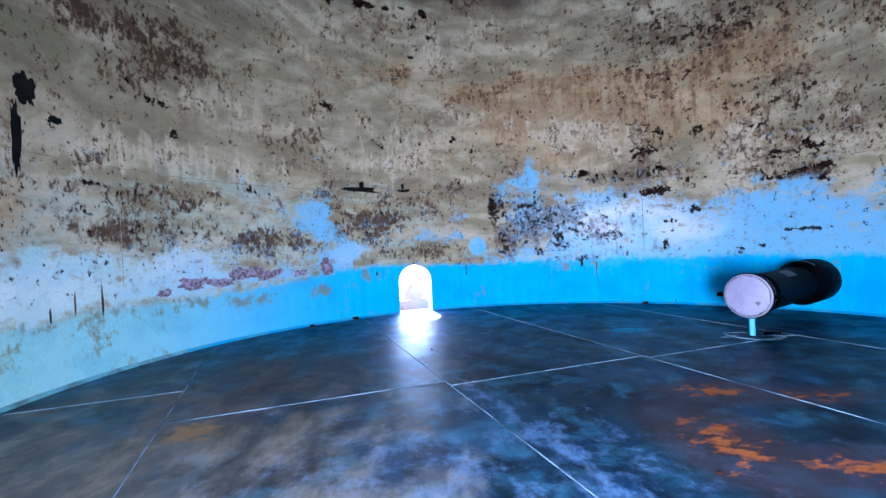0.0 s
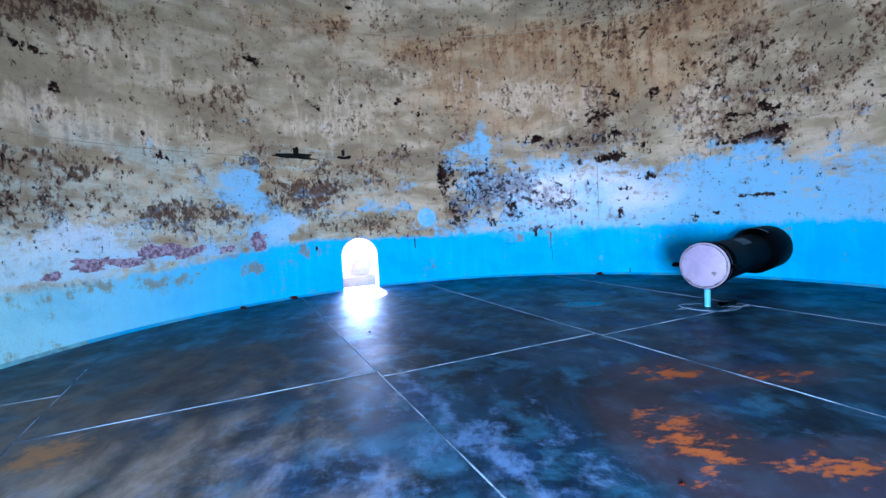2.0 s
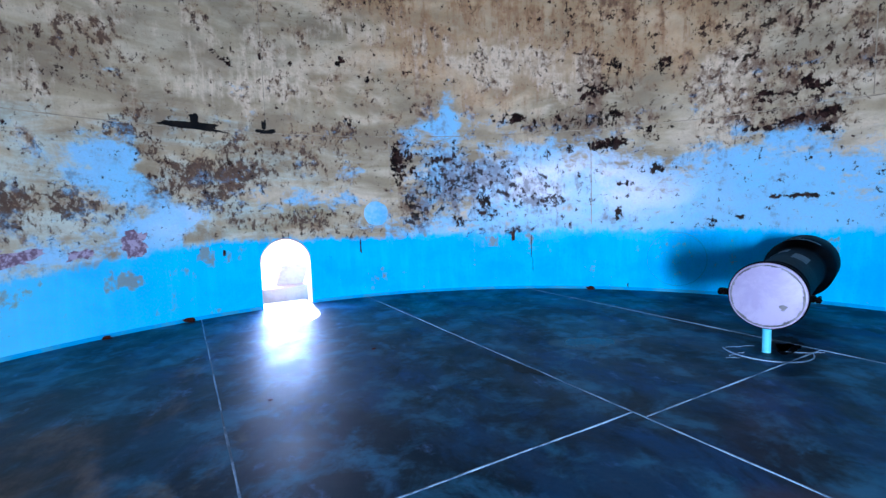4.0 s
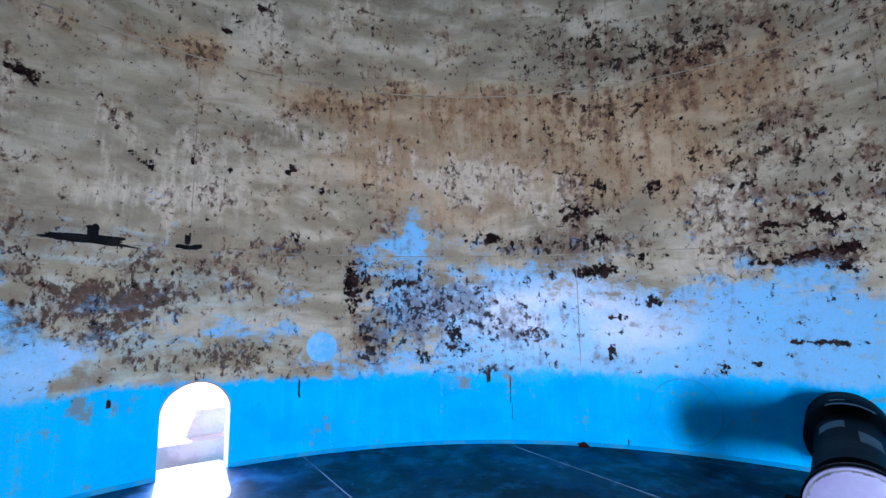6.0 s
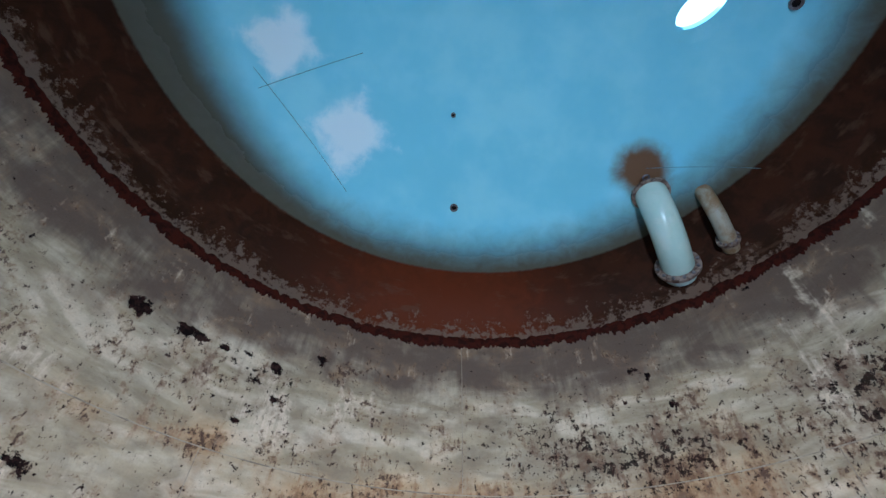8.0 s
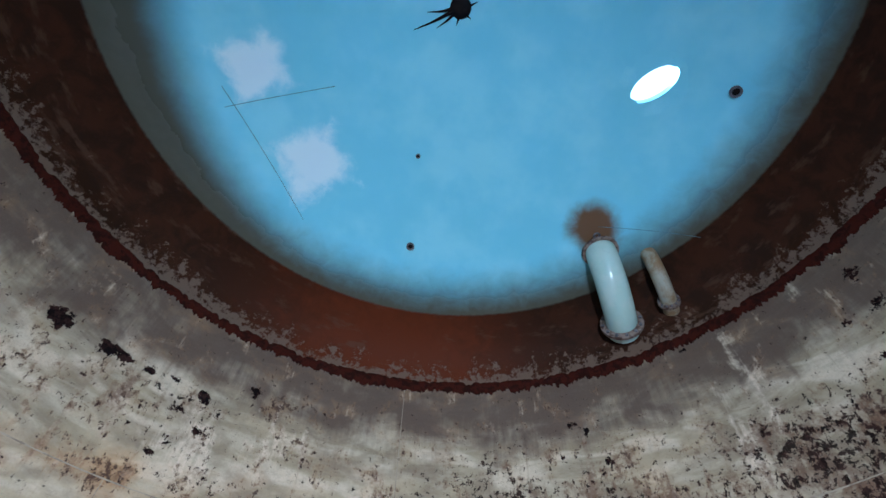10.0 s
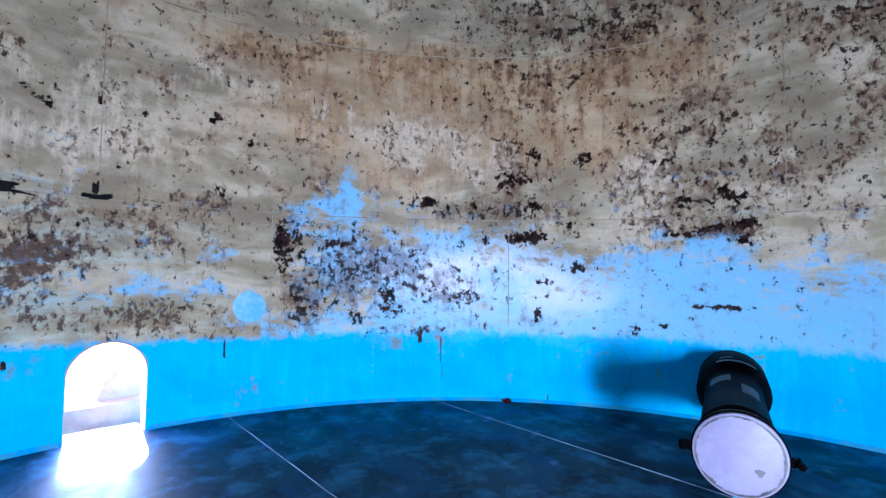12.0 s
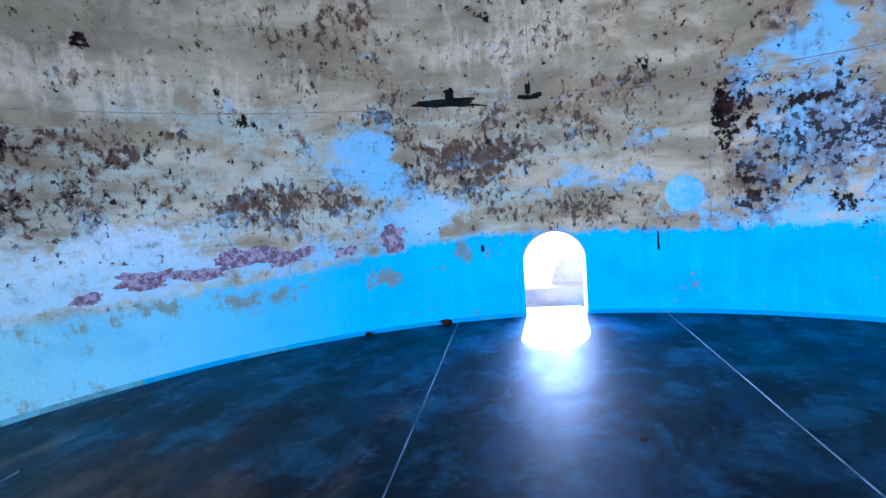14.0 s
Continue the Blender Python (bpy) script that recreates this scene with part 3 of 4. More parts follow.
CREAM_HIGH = ((12.5, 3.8, 9.9, 0.53, 0.9), (-21.8, 3.19, 7.1, 0.34, 0.7), (-7.3, 4.35, 8.4, 0.26, 0.7), (47.4, 3.32, 5.5, 0.52, 0.7), (61.1, 3.35, 2.7, 0.13, 1), (-17.3, 5.65, 8, 0.27, 0.6), (-32.4, 3.16, 5.1, 0.18, 0.6), (64.8, 6.15, 1.2, 0.62, 0.9), (25.4, 3.45, 4.7, 0.51, 0.6), (69.1, 6.73, 1.3, 0.9, 1), (64.3, 5.71, 1.2, 0.26, 1), (-42.7, 5.27, 3.8, 0.26, 0.6), (-15.9, 6.12, 3.8, 0.35, 0.8), (-5.7, 6.25, 5.1, 0.38, 0.5), (-41.5, 6.02, 2.9, 0.25, 0.4), (81.5, 7.78, 1.7, 0.22, 0.6))
CREAM_LEFT = ((-83.8, 2.63, 14.9, 0.3, 0.6), (-58.2, 2.91, 12.8, 0.41, 0.7), (-57.5, 3.94, 12.9, 0.31, 0.6), (-73.6, 3.02, 9.4, 0.26, 0.5), (-26, 3.83, 15.7, 0.48, 0.5))
OLIVE = ((-17.7, 1.4, 6.9, 0.19, 1), (-26.8, 1.22, 4.7, 0.1, 0.8), (-6.4, 2.17, 4.6, 0.32, 0.3), (-95.7, 3.18, 10.6, 0.5, 0.5), (-91.2, 3.91, 24.7, 0.41, 0.7), (-56.9, 4.76, 23.1, 0.52, 0.5), (-90, 0.56, 7.7, 0.27, 0.4))
DIRT = ((-40, 0.66, 1.5, 0.1, 0.9), (-34.3, 0.69, 2, 0.09, 0.6), (-31.5, 0.99, 0.8, 0.1, 0.7), (12.8, 0.84, 1, 0.12, 1), (-26.9, 1.12, 5.3, 0.06, 0.5), (19, 0.83, 0.5, 0.12, 0.8), (-90.9, 0.58, 3.8, 0.3, 0.75), (-95.7, 0.62, 1.1, 0.27, 0.6), (-64.5, 0.73, 6.8, 0.13, 0.6), (-53.9, 0.66, 6, 0.13, 0.7), (-40.4, 0.63, 2.5, 0.16, 0.8), (-31.5, 0.84, 1.7, 0.12, 0.6), (-81.6, 0.71, 5.8, 0.12, 0.5), (-111.7, 0.58, 2.5, 0.16, 0.5))
def zone(tables, az, z):
    total = np.zeros(len(az))
    for a, h, sa, sz, w in itertools.chain(*tables):
        total += w * np.exp(-((az - a) / sa) ** 2 - ((z - h) / sz) ** 2)
    return total


def wall_columns():
    cols = []
    openings = ((DOOR_AZ, DOOR_HALF, DOOR_SPRING, DOOR_TOP), (BACK_AZ, 0.5, 1.2, 1.75))
    grid = [-180 + 1.8 * i for i in range(30)] + [-126 + 0.45 * i for i in range(520)] + [108 + 1.8 * i for i in range(40)]
    for g in grid:
        if all(abs(radians(g - c) * R) > h + 0.02 for c, h, _, _ in openings):
            cols.append((g, 0.0))
    for c, h, s, t in openings:
        e = math.degrees(h / R)
        cols.append((c - e, 0.0)), cols.append((c + e + 1e-4, 0.0))
        for i in range(25):
            d = -math.cos(math.pi * i / 24)
            cols.append((c + e * d + (1e-5 if i == 0 else 0), arch(c + e * d * 0.99999, c, h, s, t)))
    return sorted(cols)


def paint_wall(me):
    """How much of each coat and stain, and of the painted sheen, lies on each point of the wall."""
    co = np.zeros(len(me.vertices) * 3, dtype=np.float32)
    me.vertices.foreach_get("co", co)
    x, y, z = co.reshape(-1, 3).T.astype(float)
    az = np.degrees(np.arctan2(x, y))

    def rise(v, middle, width):
        return 1 / (1 + np.exp(-np.clip((v - middle) / width, -30, 30)))

    band = 0.99 + 0.014 * np.sin(az * 0.31) + 0.01 * np.sin(az * 0.83 + 1) - 0.20 * rise(-az, 47, 4) + 0.08 * np.exp(-((az + 27) / 8) ** 2)
    under = 0.85 * np.exp(-((z - 1.02) / 0.26) ** 2) * np.where((az > -5) | (az < -34), 1.0, 0.0)
    low = np.clip((1.02 - z) / 0.15, 0, 1)
    coats = {
        "pale": zone((PALE_LEFT, PALE_RIGHT), az, z) - 0.20 + under - 0.7 * rise(z, 3.6, 0.15),
        "white": np.minimum(1.0, zone((WHITE_SHEEN,), az, z)),
        "orange": np.minimum(0.85, zone((ORANGE,), az, z)),
        "cream": np.minimum(0.7, zone((CREAM_HIGH, CREAM_LEFT), az, z)),
        "olive": zone((OLIVE,), az, z),
        "mint": 0.75 * rise(-z, -2.9, 0.35) * rise(-az, 12, 8) + 0.45 * rise(-z, -2.7, 0.2) * rise(az, 12, 8),
        "brown": np.minimum(0.68, zone((BROWN_LOW, BROWN_LEFT, BROWN_HIGH), az, z)) + 0.06 - 0.2 * rise(z, 6.6, 0.2),
        "chips": zone((CHIPS_LOW, CHIPS_RIGHT, CHIPS_MID, CHIPS_LEFT, CHIPS_HIGH, CHIPS_RIM), az, z) - 0.25 * low - 0.16,
        "flecks": 1.55 * zone((FLECKS, FLECKS_HIGH), az, z) - 0.01 - 0.30 * np.clip((z - 6.5) / 0.5, 0, 1) - 0.6 * low,
        "blue": 0.5 + (band - z) * 1.4,
        "green": rise(-az, 62, 9),
        "grey": 0.95 * rise(z, 6.65, 0.22),
        "dirt": zone((DIRT,), az, z),
    }
    for name, values in coats.items():
        me.attributes.new(name, "FLOAT", "POINT").data.foreach_set("value", values.astype(np.float32))


def build_wall():
    cols = wall_columns()
    low, high = 44, 130
    bm = bmesh.new()
    inner, outer = [], []
    for az, z0 in cols:
        zs = [z0 + (2.0 - z0) * i / low for i in range(low)] + [2.0 + (TOP - 2.0) * i / high for i in range(high + 1)]
        inner.append([bm.verts.new(polar(az, R, z)) for z in zs])
        outer.append([bm.verts.new(polar(az, R + SHELL, z)) for z in (z0, 2.0, TOP)])
    n = len(cols)
    for i in range(n):
        j = (i + 1) % n
        a, b = inner[i], inner[j]
        if (cols[j][0] - cols[i][0]) % 360 < 0.001:
            bm.faces.new((a[0], *b[:1], outer[j][0], outer[i][0]))
            continue
        for k in range(len(a) - 1):
            bm.faces.new((a[k], b[k], b[k + 1], a[k + 1]))
        c, d = outer[i], outer[j]
        for k in range(2):
            bm.faces.new((c[k], d[k], d[k + 1], c[k + 1]))
        bm.faces.new((a[0], b[0], d[0], c[0]))
    ob = thing("wall_round", bm, WALL, smooth=True)
    paint_wall(ob.data)
    return tagged(ob, "round steel tank wall with stained cream and blue flaking paint", "wall", kind="structure")


wall = build_wall()
for p in wall.data.polygons:
    p.use_smooth = True


# centre of an opening added to give the dome a bright spot
BRIGHT_SPOT = Vector((2.97, -0.48, dome_z(3.01)))


def build_dome():
    bm = bmesh.new()
    steps, rings = 120, []
    radii = [R * math.sin(math.pi / 2 * i / 40) for i in range(40, 0, -1)]
    for r in radii:
        rings.append([bm.verts.new(polar(360 * k / steps, r, dome_z(r))) for k in range(steps)])
    for a, b in zip(rings, rings[1:]):
        for k in range(steps):
            bm.faces.new((a[k], a[(k + 1) % steps], b[(k + 1) % steps], b[k]))
    top = bm.verts.new((0, 0, TOP + RISE))
    for k in range(steps):
        bm.faces.new((rings[-1][k], rings[-1][(k + 1) % steps], top))
    # outer skin
    out = [[bm.verts.new(polar(360 * k / steps, r + SHELL, dome_z(r) + SHELL)) for k in range(steps)] for r in radii[::3]]
    for a, b in zip(out, out[1:]):
        for k in range(steps):
            bm.faces.new((a[k], a[(k + 1) % steps], b[(k + 1) % steps], b[k]))
    bm.faces.new(out[-1])
    gone = [f for f in bm.faces if (f.calc_center_median().xy - BRIGHT_SPOT.xy).length < 0.42 or (f.calc_center_median().xy - BRIGHT_SPOT.xy).length < 0.75 and f.calc_center_median().z > dome_z(f.calc_center_median().xy.length) + 0.01]
    bmesh.ops.delete(bm, geom=gone, context="FACES")
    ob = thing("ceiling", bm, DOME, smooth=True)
    for p in ob.data.polygons:
        p.use_smooth = True
    return tagged(ob, "domed steel roof in glossy light blue with a rust-red edge", "ceiling", kind="structure")


ceiling = build_dome()


# ---- floor of welded plates ----
P_AXIS, Q_AXIS = Vector((0.947, 0.321, 0)), Vector((-0.321, 0.947, 0))
STRIPS = (-7.0, -4.05, -1.43, 1.05, 3.57, 7.0)
CROSS = ((-4.0, 1.77), (-5.4, 0.76), (-5.2, 0.60), (-5.3, 0.50), (-3.0,))


def clip_disc(p0, p1, q0, q1, radius):
    """The outline of the part of a disc that lies in a rectangle of the plates' own axes."""
    poly = [(radius * math.cos(2 * math.pi * i / 180), radius * math.sin(2 * math.pi * i / 180)) for i in range(180)]
    for axis, limit, sign in ((0, p0, 1), (0, p1, -1), (1, q0, 1), (1, q1, -1)):
        res = []
        for a, b in zip(poly, poly[1:] + poly[:1]):
            da, db = sign * (a[axis] - limit), sign * (b[axis] - limit)
            if da >= 0:
                res.append(a)
            if da * db < 0:
                f = da / (da - db)
                res.append((a[0] + f * (b[0] - a[0]), a[1] + f * (b[1] - a[1])))
        poly = res
        if not poly:
            return []
    return poly


def build_floor():
    base = bmesh.new()
    ring = [base.verts.new(polar(2 * i, R + SHELL, -0.025)) for i in range(180)]
    low = [base.verts.new(polar(2 * i, R + SHELL, -0.12)) for i in range(180)]
    base.faces.new(ring), base.faces.new(low)
    for i in range(180):
        base.faces.new((ring[i], ring[(i + 1) % 180], low[(i + 1) % 180], low[i]))
    floor = tagged(thing("floor", base, CONCRETE), "floor of dark blue worn steel plates with pale weld lines", "floor", kind="structure")
    gap = 0.003
    for s, (p0, p1) in enumerate(zip(STRIPS, STRIPS[1:])):
        cuts = (-7.0, *CROSS[s], 7.0)
        for q0, q1 in zip(cuts, cuts[1:]):
            poly = clip_disc(p0 + gap, p1 - gap, q0 + gap, q1 - gap, R)
            if len(poly) < 3:
                continue
            bm = bmesh.new()
            top = [bm.verts.new(p * P_AXIS + q * Q_AXIS) for p, q in poly]
            bot = [bm.verts.new(v.co + Vector((0, 0, -0.02))) for v in top]
            bm.faces.new(top), bm.faces.new(bot)
            for i in range(len(top)):
                bm.faces.new((top[i], top[(i + 1) % len(top)], bot[(i + 1) % len(top)], bot[i]))
            part("steel_plate", bm, FLOOR, floor, smooth=False)
        for q in CROSS[s]:
            reach = math.sqrt(max(0, R * R - q * q)) - 0.02
            a, b = max(p0, -reach), min(p1, reach)
            if b > a:
                weld_line(floor, a * P_AXIS + q * Q_AXIS, b * P_AXIS + q * Q_AXIS)
    for p in STRIPS[1:-1]:
        reach = math.sqrt(R * R - p * p) - 0.02
        weld_line(floor, p * P_AXIS - reach * Q_AXIS, p * P_AXIS + (reach if p > -3 else 2.6) * Q_AXIS)
    return floor


def weld_line(parent, a, b, width=0.010):
    """An uneven low weld bead."""
    n = max(3, int((b - a).length / 0.12))
    side = (b - a).cross(Vector((0, 0, 1))).normalized()
    bm, last = bmesh.new(), None
    for i in range(n + 1):
        p = a.lerp(b, i / n)
        w = width * (0.55 + 0.9 * noise.noise(p * 2.1 + Vector((7, 0, 0))) ** 2 + 0.35 * random.random())
        p = p + side * 0.006 * noise.noise(p * 1.3)
        row = [bm.verts.new(p + side * w * k + Vector((0, 0, h))) for k, h in ((-1, -0.002), (-0.5, 0.005), (0.5, 0.005), (1, -0.002))]
        if last:
            for k in range(3):
                bm.faces.new((last[k], last[k + 1], row[k + 1], row[k]))
        last = row
    part("weld_seam", bm, WELD, parent, "pale weld bead")


floor = build_floor()


def ring_bead(name, az0, az1, z, width, proud, material, parent, label=""):
    """A bead round the inside of the wall."""
    bm, last = bmesh.new(), None
    n = max(4, int(abs(az1 - az0) / 1.0))
    for i in range(n + 1):
        az = az0 + (az1 - az0) * i / n
        w = width * (0.75 + 0.5 * random.random())
        row = [bm.verts.new(polar(az, R - d, z + h * w)) for d, h in ((-0.002, -1), (proud, -0.5), (proud, 0.5), (-0.002, 1))]
        if last:
            for k in range(3):
                bm.faces.new((last[k], last[k + 1], row[k + 1], row[k]))
        last = row
    return part(name, bm, material, parent, label)


def upright_bead(az, z0, z1, width=0.007, proud=0.003):
    bm, last = bmesh.new(), None
    n = int((z1 - z0) / 0.12)
    for i in range(n + 1):
        z = z0 + (z1 - z0) * i / n
        w = math.degrees(width / R) * (0.6 + 0.7 * random.random())
        row = [bm.verts.new(polar(az + h * w, R - d, z)) for d, h in ((-0.002, -1), (proud, -0.5), (proud, 0.5), (-0.002, 1))]
        if last:
            for k in range(3):
                bm.faces.new((last[k], last[k + 1], row[k + 1], row[k]))
        last = row
    part("weld_seam", bm, WALL_WELD, wall, "vertical weld in the wall")


ring_bead("weld_seam", -180, 180, 2.64, 0.007, 0.003, WALL_WELD, wall, "level weld round the wall")
ring_bead("weld_seam", -180, 180, 5.12, 0.010, 0.004, WALL_WELD, wall, "level weld round the wall")
for az, z0, z1 in ((-22.3, 2.66, 5.1), (-4.0, 1.08, 2.62), (28.5, 1.08, 2.62), (-75, 1.08, 2.62), (14, 5.15, 7.8), (-107, 2.66, 5.1), (62, 2.66, 5.1)):
    upright_bead(az, z0, z1)

# pale fillet and a brown strip where wall and floor meet, left open at the two openings
door_edge = math.degrees(DOOR_HALF / R)
for a, b in ((DOOR_AZ + door_edge + 0.3, BACK_AZ + 360 - 5.2), (BACK_AZ + 5.2, -66), (-66, DOOR_AZ - door_edge - 0.3)):
    bm, last = bmesh.new(), None
    n = int(b - a)
    for i in range(n + 1):
        az = a + (b - a) * i / n
        row = [bm.verts.new(polar(az, R - d, h)) for d, h in ((-0.002, 0.045), (0.012, 0.030), (0.030, 0.010), (0.040, 0.0005))]
        if last:
            for k in range(3):
                bm.faces.new((last[k], last[k + 1], row[k + 1], row[k]))
        last = row
    tagged(part("baseboard", bm, FILLET if a > -100 else MINT_FILLET, None), "pale blue weld fillet at the foot of the wall", "baseboard", kind="structure")


# ---- rim of chipped rust at the head of the wall ----
def build_rim():
    bm, last = bmesh.new(), None
    steps = 2400
    for i in range(steps + 1):
        az = 360 * (i % steps) / steps
        p = polar(az, R)
        low = 0.105 + 0.07 * noise.noise(p * 2.3) + 0.07 * noise.noise(p * 9) + 0.06 * noise.noise(p * 27) + 0.05 * noise.noise(p * 70)
        high = 0.14 + 0.11 * noise.noise(p * 2.9 + Vector((3, 1, 0))) + 0.10 * noise.noise(p * 12)
        row = [bm.verts.new(polar(az, R - d, TOP + h)) for d, h in ((0.003, -max(0.015, low)), (0.018, -0.012), (0.022, 0.012))]
        row.append(bm.verts.new(polar(az, R - 0.012, TOP + max(0.03, high))))
        if last:
            for k in range(3):
                bm.faces.new((last[k], last[k + 1], row[k + 1], row[k]))
        last = row
    ob = thing("trim_rim", bm, RUST, smooth=True)
    return tagged(ob, "chipped dark red rust rim between wall and dome", "trim", kind="structure")


build_rim()


# ---- bare and primed patches where the coats have fallen off the wall ----
def blunt(v):
    return math.copysign(abs(v) ** 0.65, v)


def wall_patch(az, z, w, h, material, name="bare_patch"):
    """A ragged thin patch that follows the curve of the wall."""
    bm = bmesh.new()
    shift = Vector((az * 0.37, z * 1.9, 0))
    n, rings = 44, (0.0, 0.5, 1.0)
    mid = bm.verts.new(polar(az, R - 0.004, z))
    last = None
    for f in rings[1:]:
        row = []
        for i in range(n):
            a = 2 * math.pi * i / n
            d = Vector((math.cos(a), math.sin(a), 0))
            g = f * (0.80 + 0.50 * noise.noise(d * 0.9 + shift) + 0.32 * noise.noise(d * 2.6 + shift) + 0.22 * noise.noise(d * 7 + shift))
            g = max(0.12 * f, g)
            row.append(bm.verts.new(polar(az + math.degrees(0.5 * w * g * blunt(d.x) / R), R - 0.004, z + 0.5 * h * g * blunt(d.y))))
        for i in range(n):
            j = (i + 1) % n
            bm.faces.new((mid, row[i], row[j]) if last is None else (last[i], row[i], row[j], last[j]))
        last = row
    part(name, bm, material, wall, smooth=False)


for az, z, w, h in ((-86.3, 3.32, 0.30, 0.42), (-87.3, 2.78, 0.13, 0.95), (-82.9, 3.07, 0.18, 0.12), (-104.9, 3.14, 0.16, 0.24), (-103.4, 2.49, 0.11, 0.18),
                    (-31.2, 2.665, 0.80, 0.13), (-33.6, 2.675, 0.45, 0.09), (-31.5, 2.74, 0.14, 0.24),
                    (-22.5, 2.66, 0.28, 0.09), (-22.6, 2.75, 0.06, 0.20)):
    wall_patch(az, z, w, h, SOOT)
for az, z, w, h in ((-101.6, 0.97, 0.34, 0.34), (-101.2, 0.84, 0.22, 0.20), (-104.0, 0.84, 0.20, 0.22), (-104.9, 0.66, 0.30, 0.26), (-101.1, 0.65, 0.24, 0.22),
                    (-97.5, 0.93, 0.10, 0.10), (-95.0, 0.85, 0.09, 0.07)):
    wall_patch(az, z, w, h, BARE)
for az, z, w, h in ((-64.5, 1.02, 0.55, 0.22), (-60.0, 1.00, 0.6, 0.18), (-55.5, 1.10, 0.7, 0.30), (-51.0, 1.04, 0.6, 0.22), (-39.4, 1.12, 0.36, 0.36), (-45.0, 1.03, 0.3, 0.14), (-69.0, 0.93, 0.24, 0.14)):
    wall_patch(az, z, w, h, LAVENDER)


# rust runs and short scratches
for az, z, w, h in ((19.0, 0.74, 0.016, 0.42), (19.2, 0.42, 0.012, 0.30), (-9.2, 0.83, 0.030, 0.24), (-78.0, 0.95, 0.030, 0.55), (-81.5, 0.95, 0.025, 0.35), (-84.5, 0.85, 0.03, 0.25), (16.0, 0.92, 0.10, 0.2), (-29.0, 0.9, 0.05, 0.12), (34.0, 0.07, 0.02, 0.1)):
    wall_patch(az, z, w, h, BARE, "rust_run")


# ---- rings and a round cover plate welded to the wall ----
def wall_ring(az, z, radius, material, bar=0.011):
    pts = []
    for i in range(61):
        a = 2 * math.pi * i / 60
        zz = z + radius * math.sin(a)
        if zz > 0.02:
            pts.append(polar(az + math.degrees(radius * math.cos(a) / R), R - 0.003, zz))
    if len(pts) < 61:
        k = max(range(len(pts) - 1), key=lambda i: (pts[i + 1] - pts[i]).length)
        pts = pts[k + 1:] + pts[:k + 1]
    part("weld_ring", tube(pts, bar, 6), material, wall, "round weld on the wall")


wall_ring(40.8, 0.52, 0.42, FILLET, 0.006)
wall_ring(-114.0, 0.34, 0.45, PALE_BLUE, 0.009)
disc = bmesh.new()
turned([(0.0, 0.012), (0.19, 0.012), (0.20, 0.006), (0.20, -0.01)], 32, frame_of(polar(-6.5, R, 1.38), polar(-6.5, -1)), disc, close=False)
for v in disc.verts:
    v.co += 0.02 * noise.noise(v.co * 9) * (v.co - polar(-6.5, R, 1.38)).normalized()
part("cover_plate", disc, PALE_BLUE, wall, "round blue cover plate")


# ---- the arched opening, its neck and what lies outside ----
def neck(name, az, half, spring, top, depth, label):
    """A short steel neck round an arched opening, reaching outwards."""
    line = [(-half, 0.0)] + [(-half * math.cos(math.pi * i / 24), spring + (top - spring) * math.sin(math.pi * i / 24)) for i in range(25)] + [(half, 0.0)]
    bm, rows = bmesh.new(), []
    for out, grow in ((-0.012, 0.0), (depth, 0.0), (depth, 0.025), (-0.012, 0.018)):
        row = []
        for u, v in line:
            k = 1 + grow / half
            p = polar(az, R + out) + Vector((math.cos(radians(az)), -math.sin(radians(az)), 0)) * u * k
            row.append(bm.verts.new((p.x, p.y, v * (1 + grow / top) if v else 0.0)))
        rows.append(row)
    for a, b in zip(rows, rows[1:] + rows[:1]):
        for i in range(len(line) - 1):
            bm.faces.new((a[i], a[i + 1], b[i + 1], b[i]))
    ob = thing(name, bm, PINK, smooth=True)
    return tagged(ob, label, "doorway", kind="structure")


def out_block(name, az, u0, u1, d0, d1, z0, z1, material, label, category, slope=0.0):
    side = Vector((math.cos(radians(az)), -math.sin(radians(az)), 0))
    out = polar(az, 1)
    m = Matrix.Translation(polar(az, R)) @ Matrix((side, out, Vector((0, 0, 1)))).transposed().to_4x4()
    bm = block(u0, d0, z0, u1, d1, z1, 0.012)
    for v in bm.verts:
        v.co.x += slope * (v.co.z - z0)
    bmesh.ops.transform(bm, matrix=m, verts=bm.verts)
    return tagged(thing(name, bm, material), label, category)


neck("door_1", DOOR_AZ, DOOR_HALF - 0.004, DOOR_SPRING, DOOR_TOP - 0.004, 0.22, "arched manhole doorway with a pink primed steel neck")
neck("door_2", BACK_AZ, 0.496, 1.2, 1.746, 0.22, "taller arched doorway with a pink primed steel neck")
out_block("sill_plate", DOOR_AZ, -0.37, 0.37, 0.0, 0.4, -0.12, -0.004, CONCRETE, "pale concrete sill outside the low arched doorway", "sill")
out_block("sill_plate", BACK_AZ, -0.5, 0.5, 0.0, 0.4, -0.12, -0.004, CONCRETE, "pale concrete sill outside the taller doorway", "sill")
out_block("kerb", DOOR_AZ, -1.2, 1.6, 0.75, 1.05, -0.12, 0.17, BLOCK, "low pale concrete kerb on the ground outside", "kerb")
out_block("concrete_block", DOOR_AZ, -0.06, 0.42, 1.06, 1.5, -0.12, 0.52, BLOCK, "squat sloping pinkish concrete block behind the kerb", "block", 0.35)
g = bmesh.new()
ring0 = [g.verts.new(polar(6 * i, R + 0.03, -0.125)) for i in range(60)]
last = ring0
for rad in (9, 20, 60, 250, 1500):
    row = [g.verts.new(polar(6 * i, rad, -0.125)) for i in range(60)]
    for i in range(60):
        g.faces.new((last[i], last[(i + 1) % 60], row[(i + 1) % 60], row[i]))
    last = row
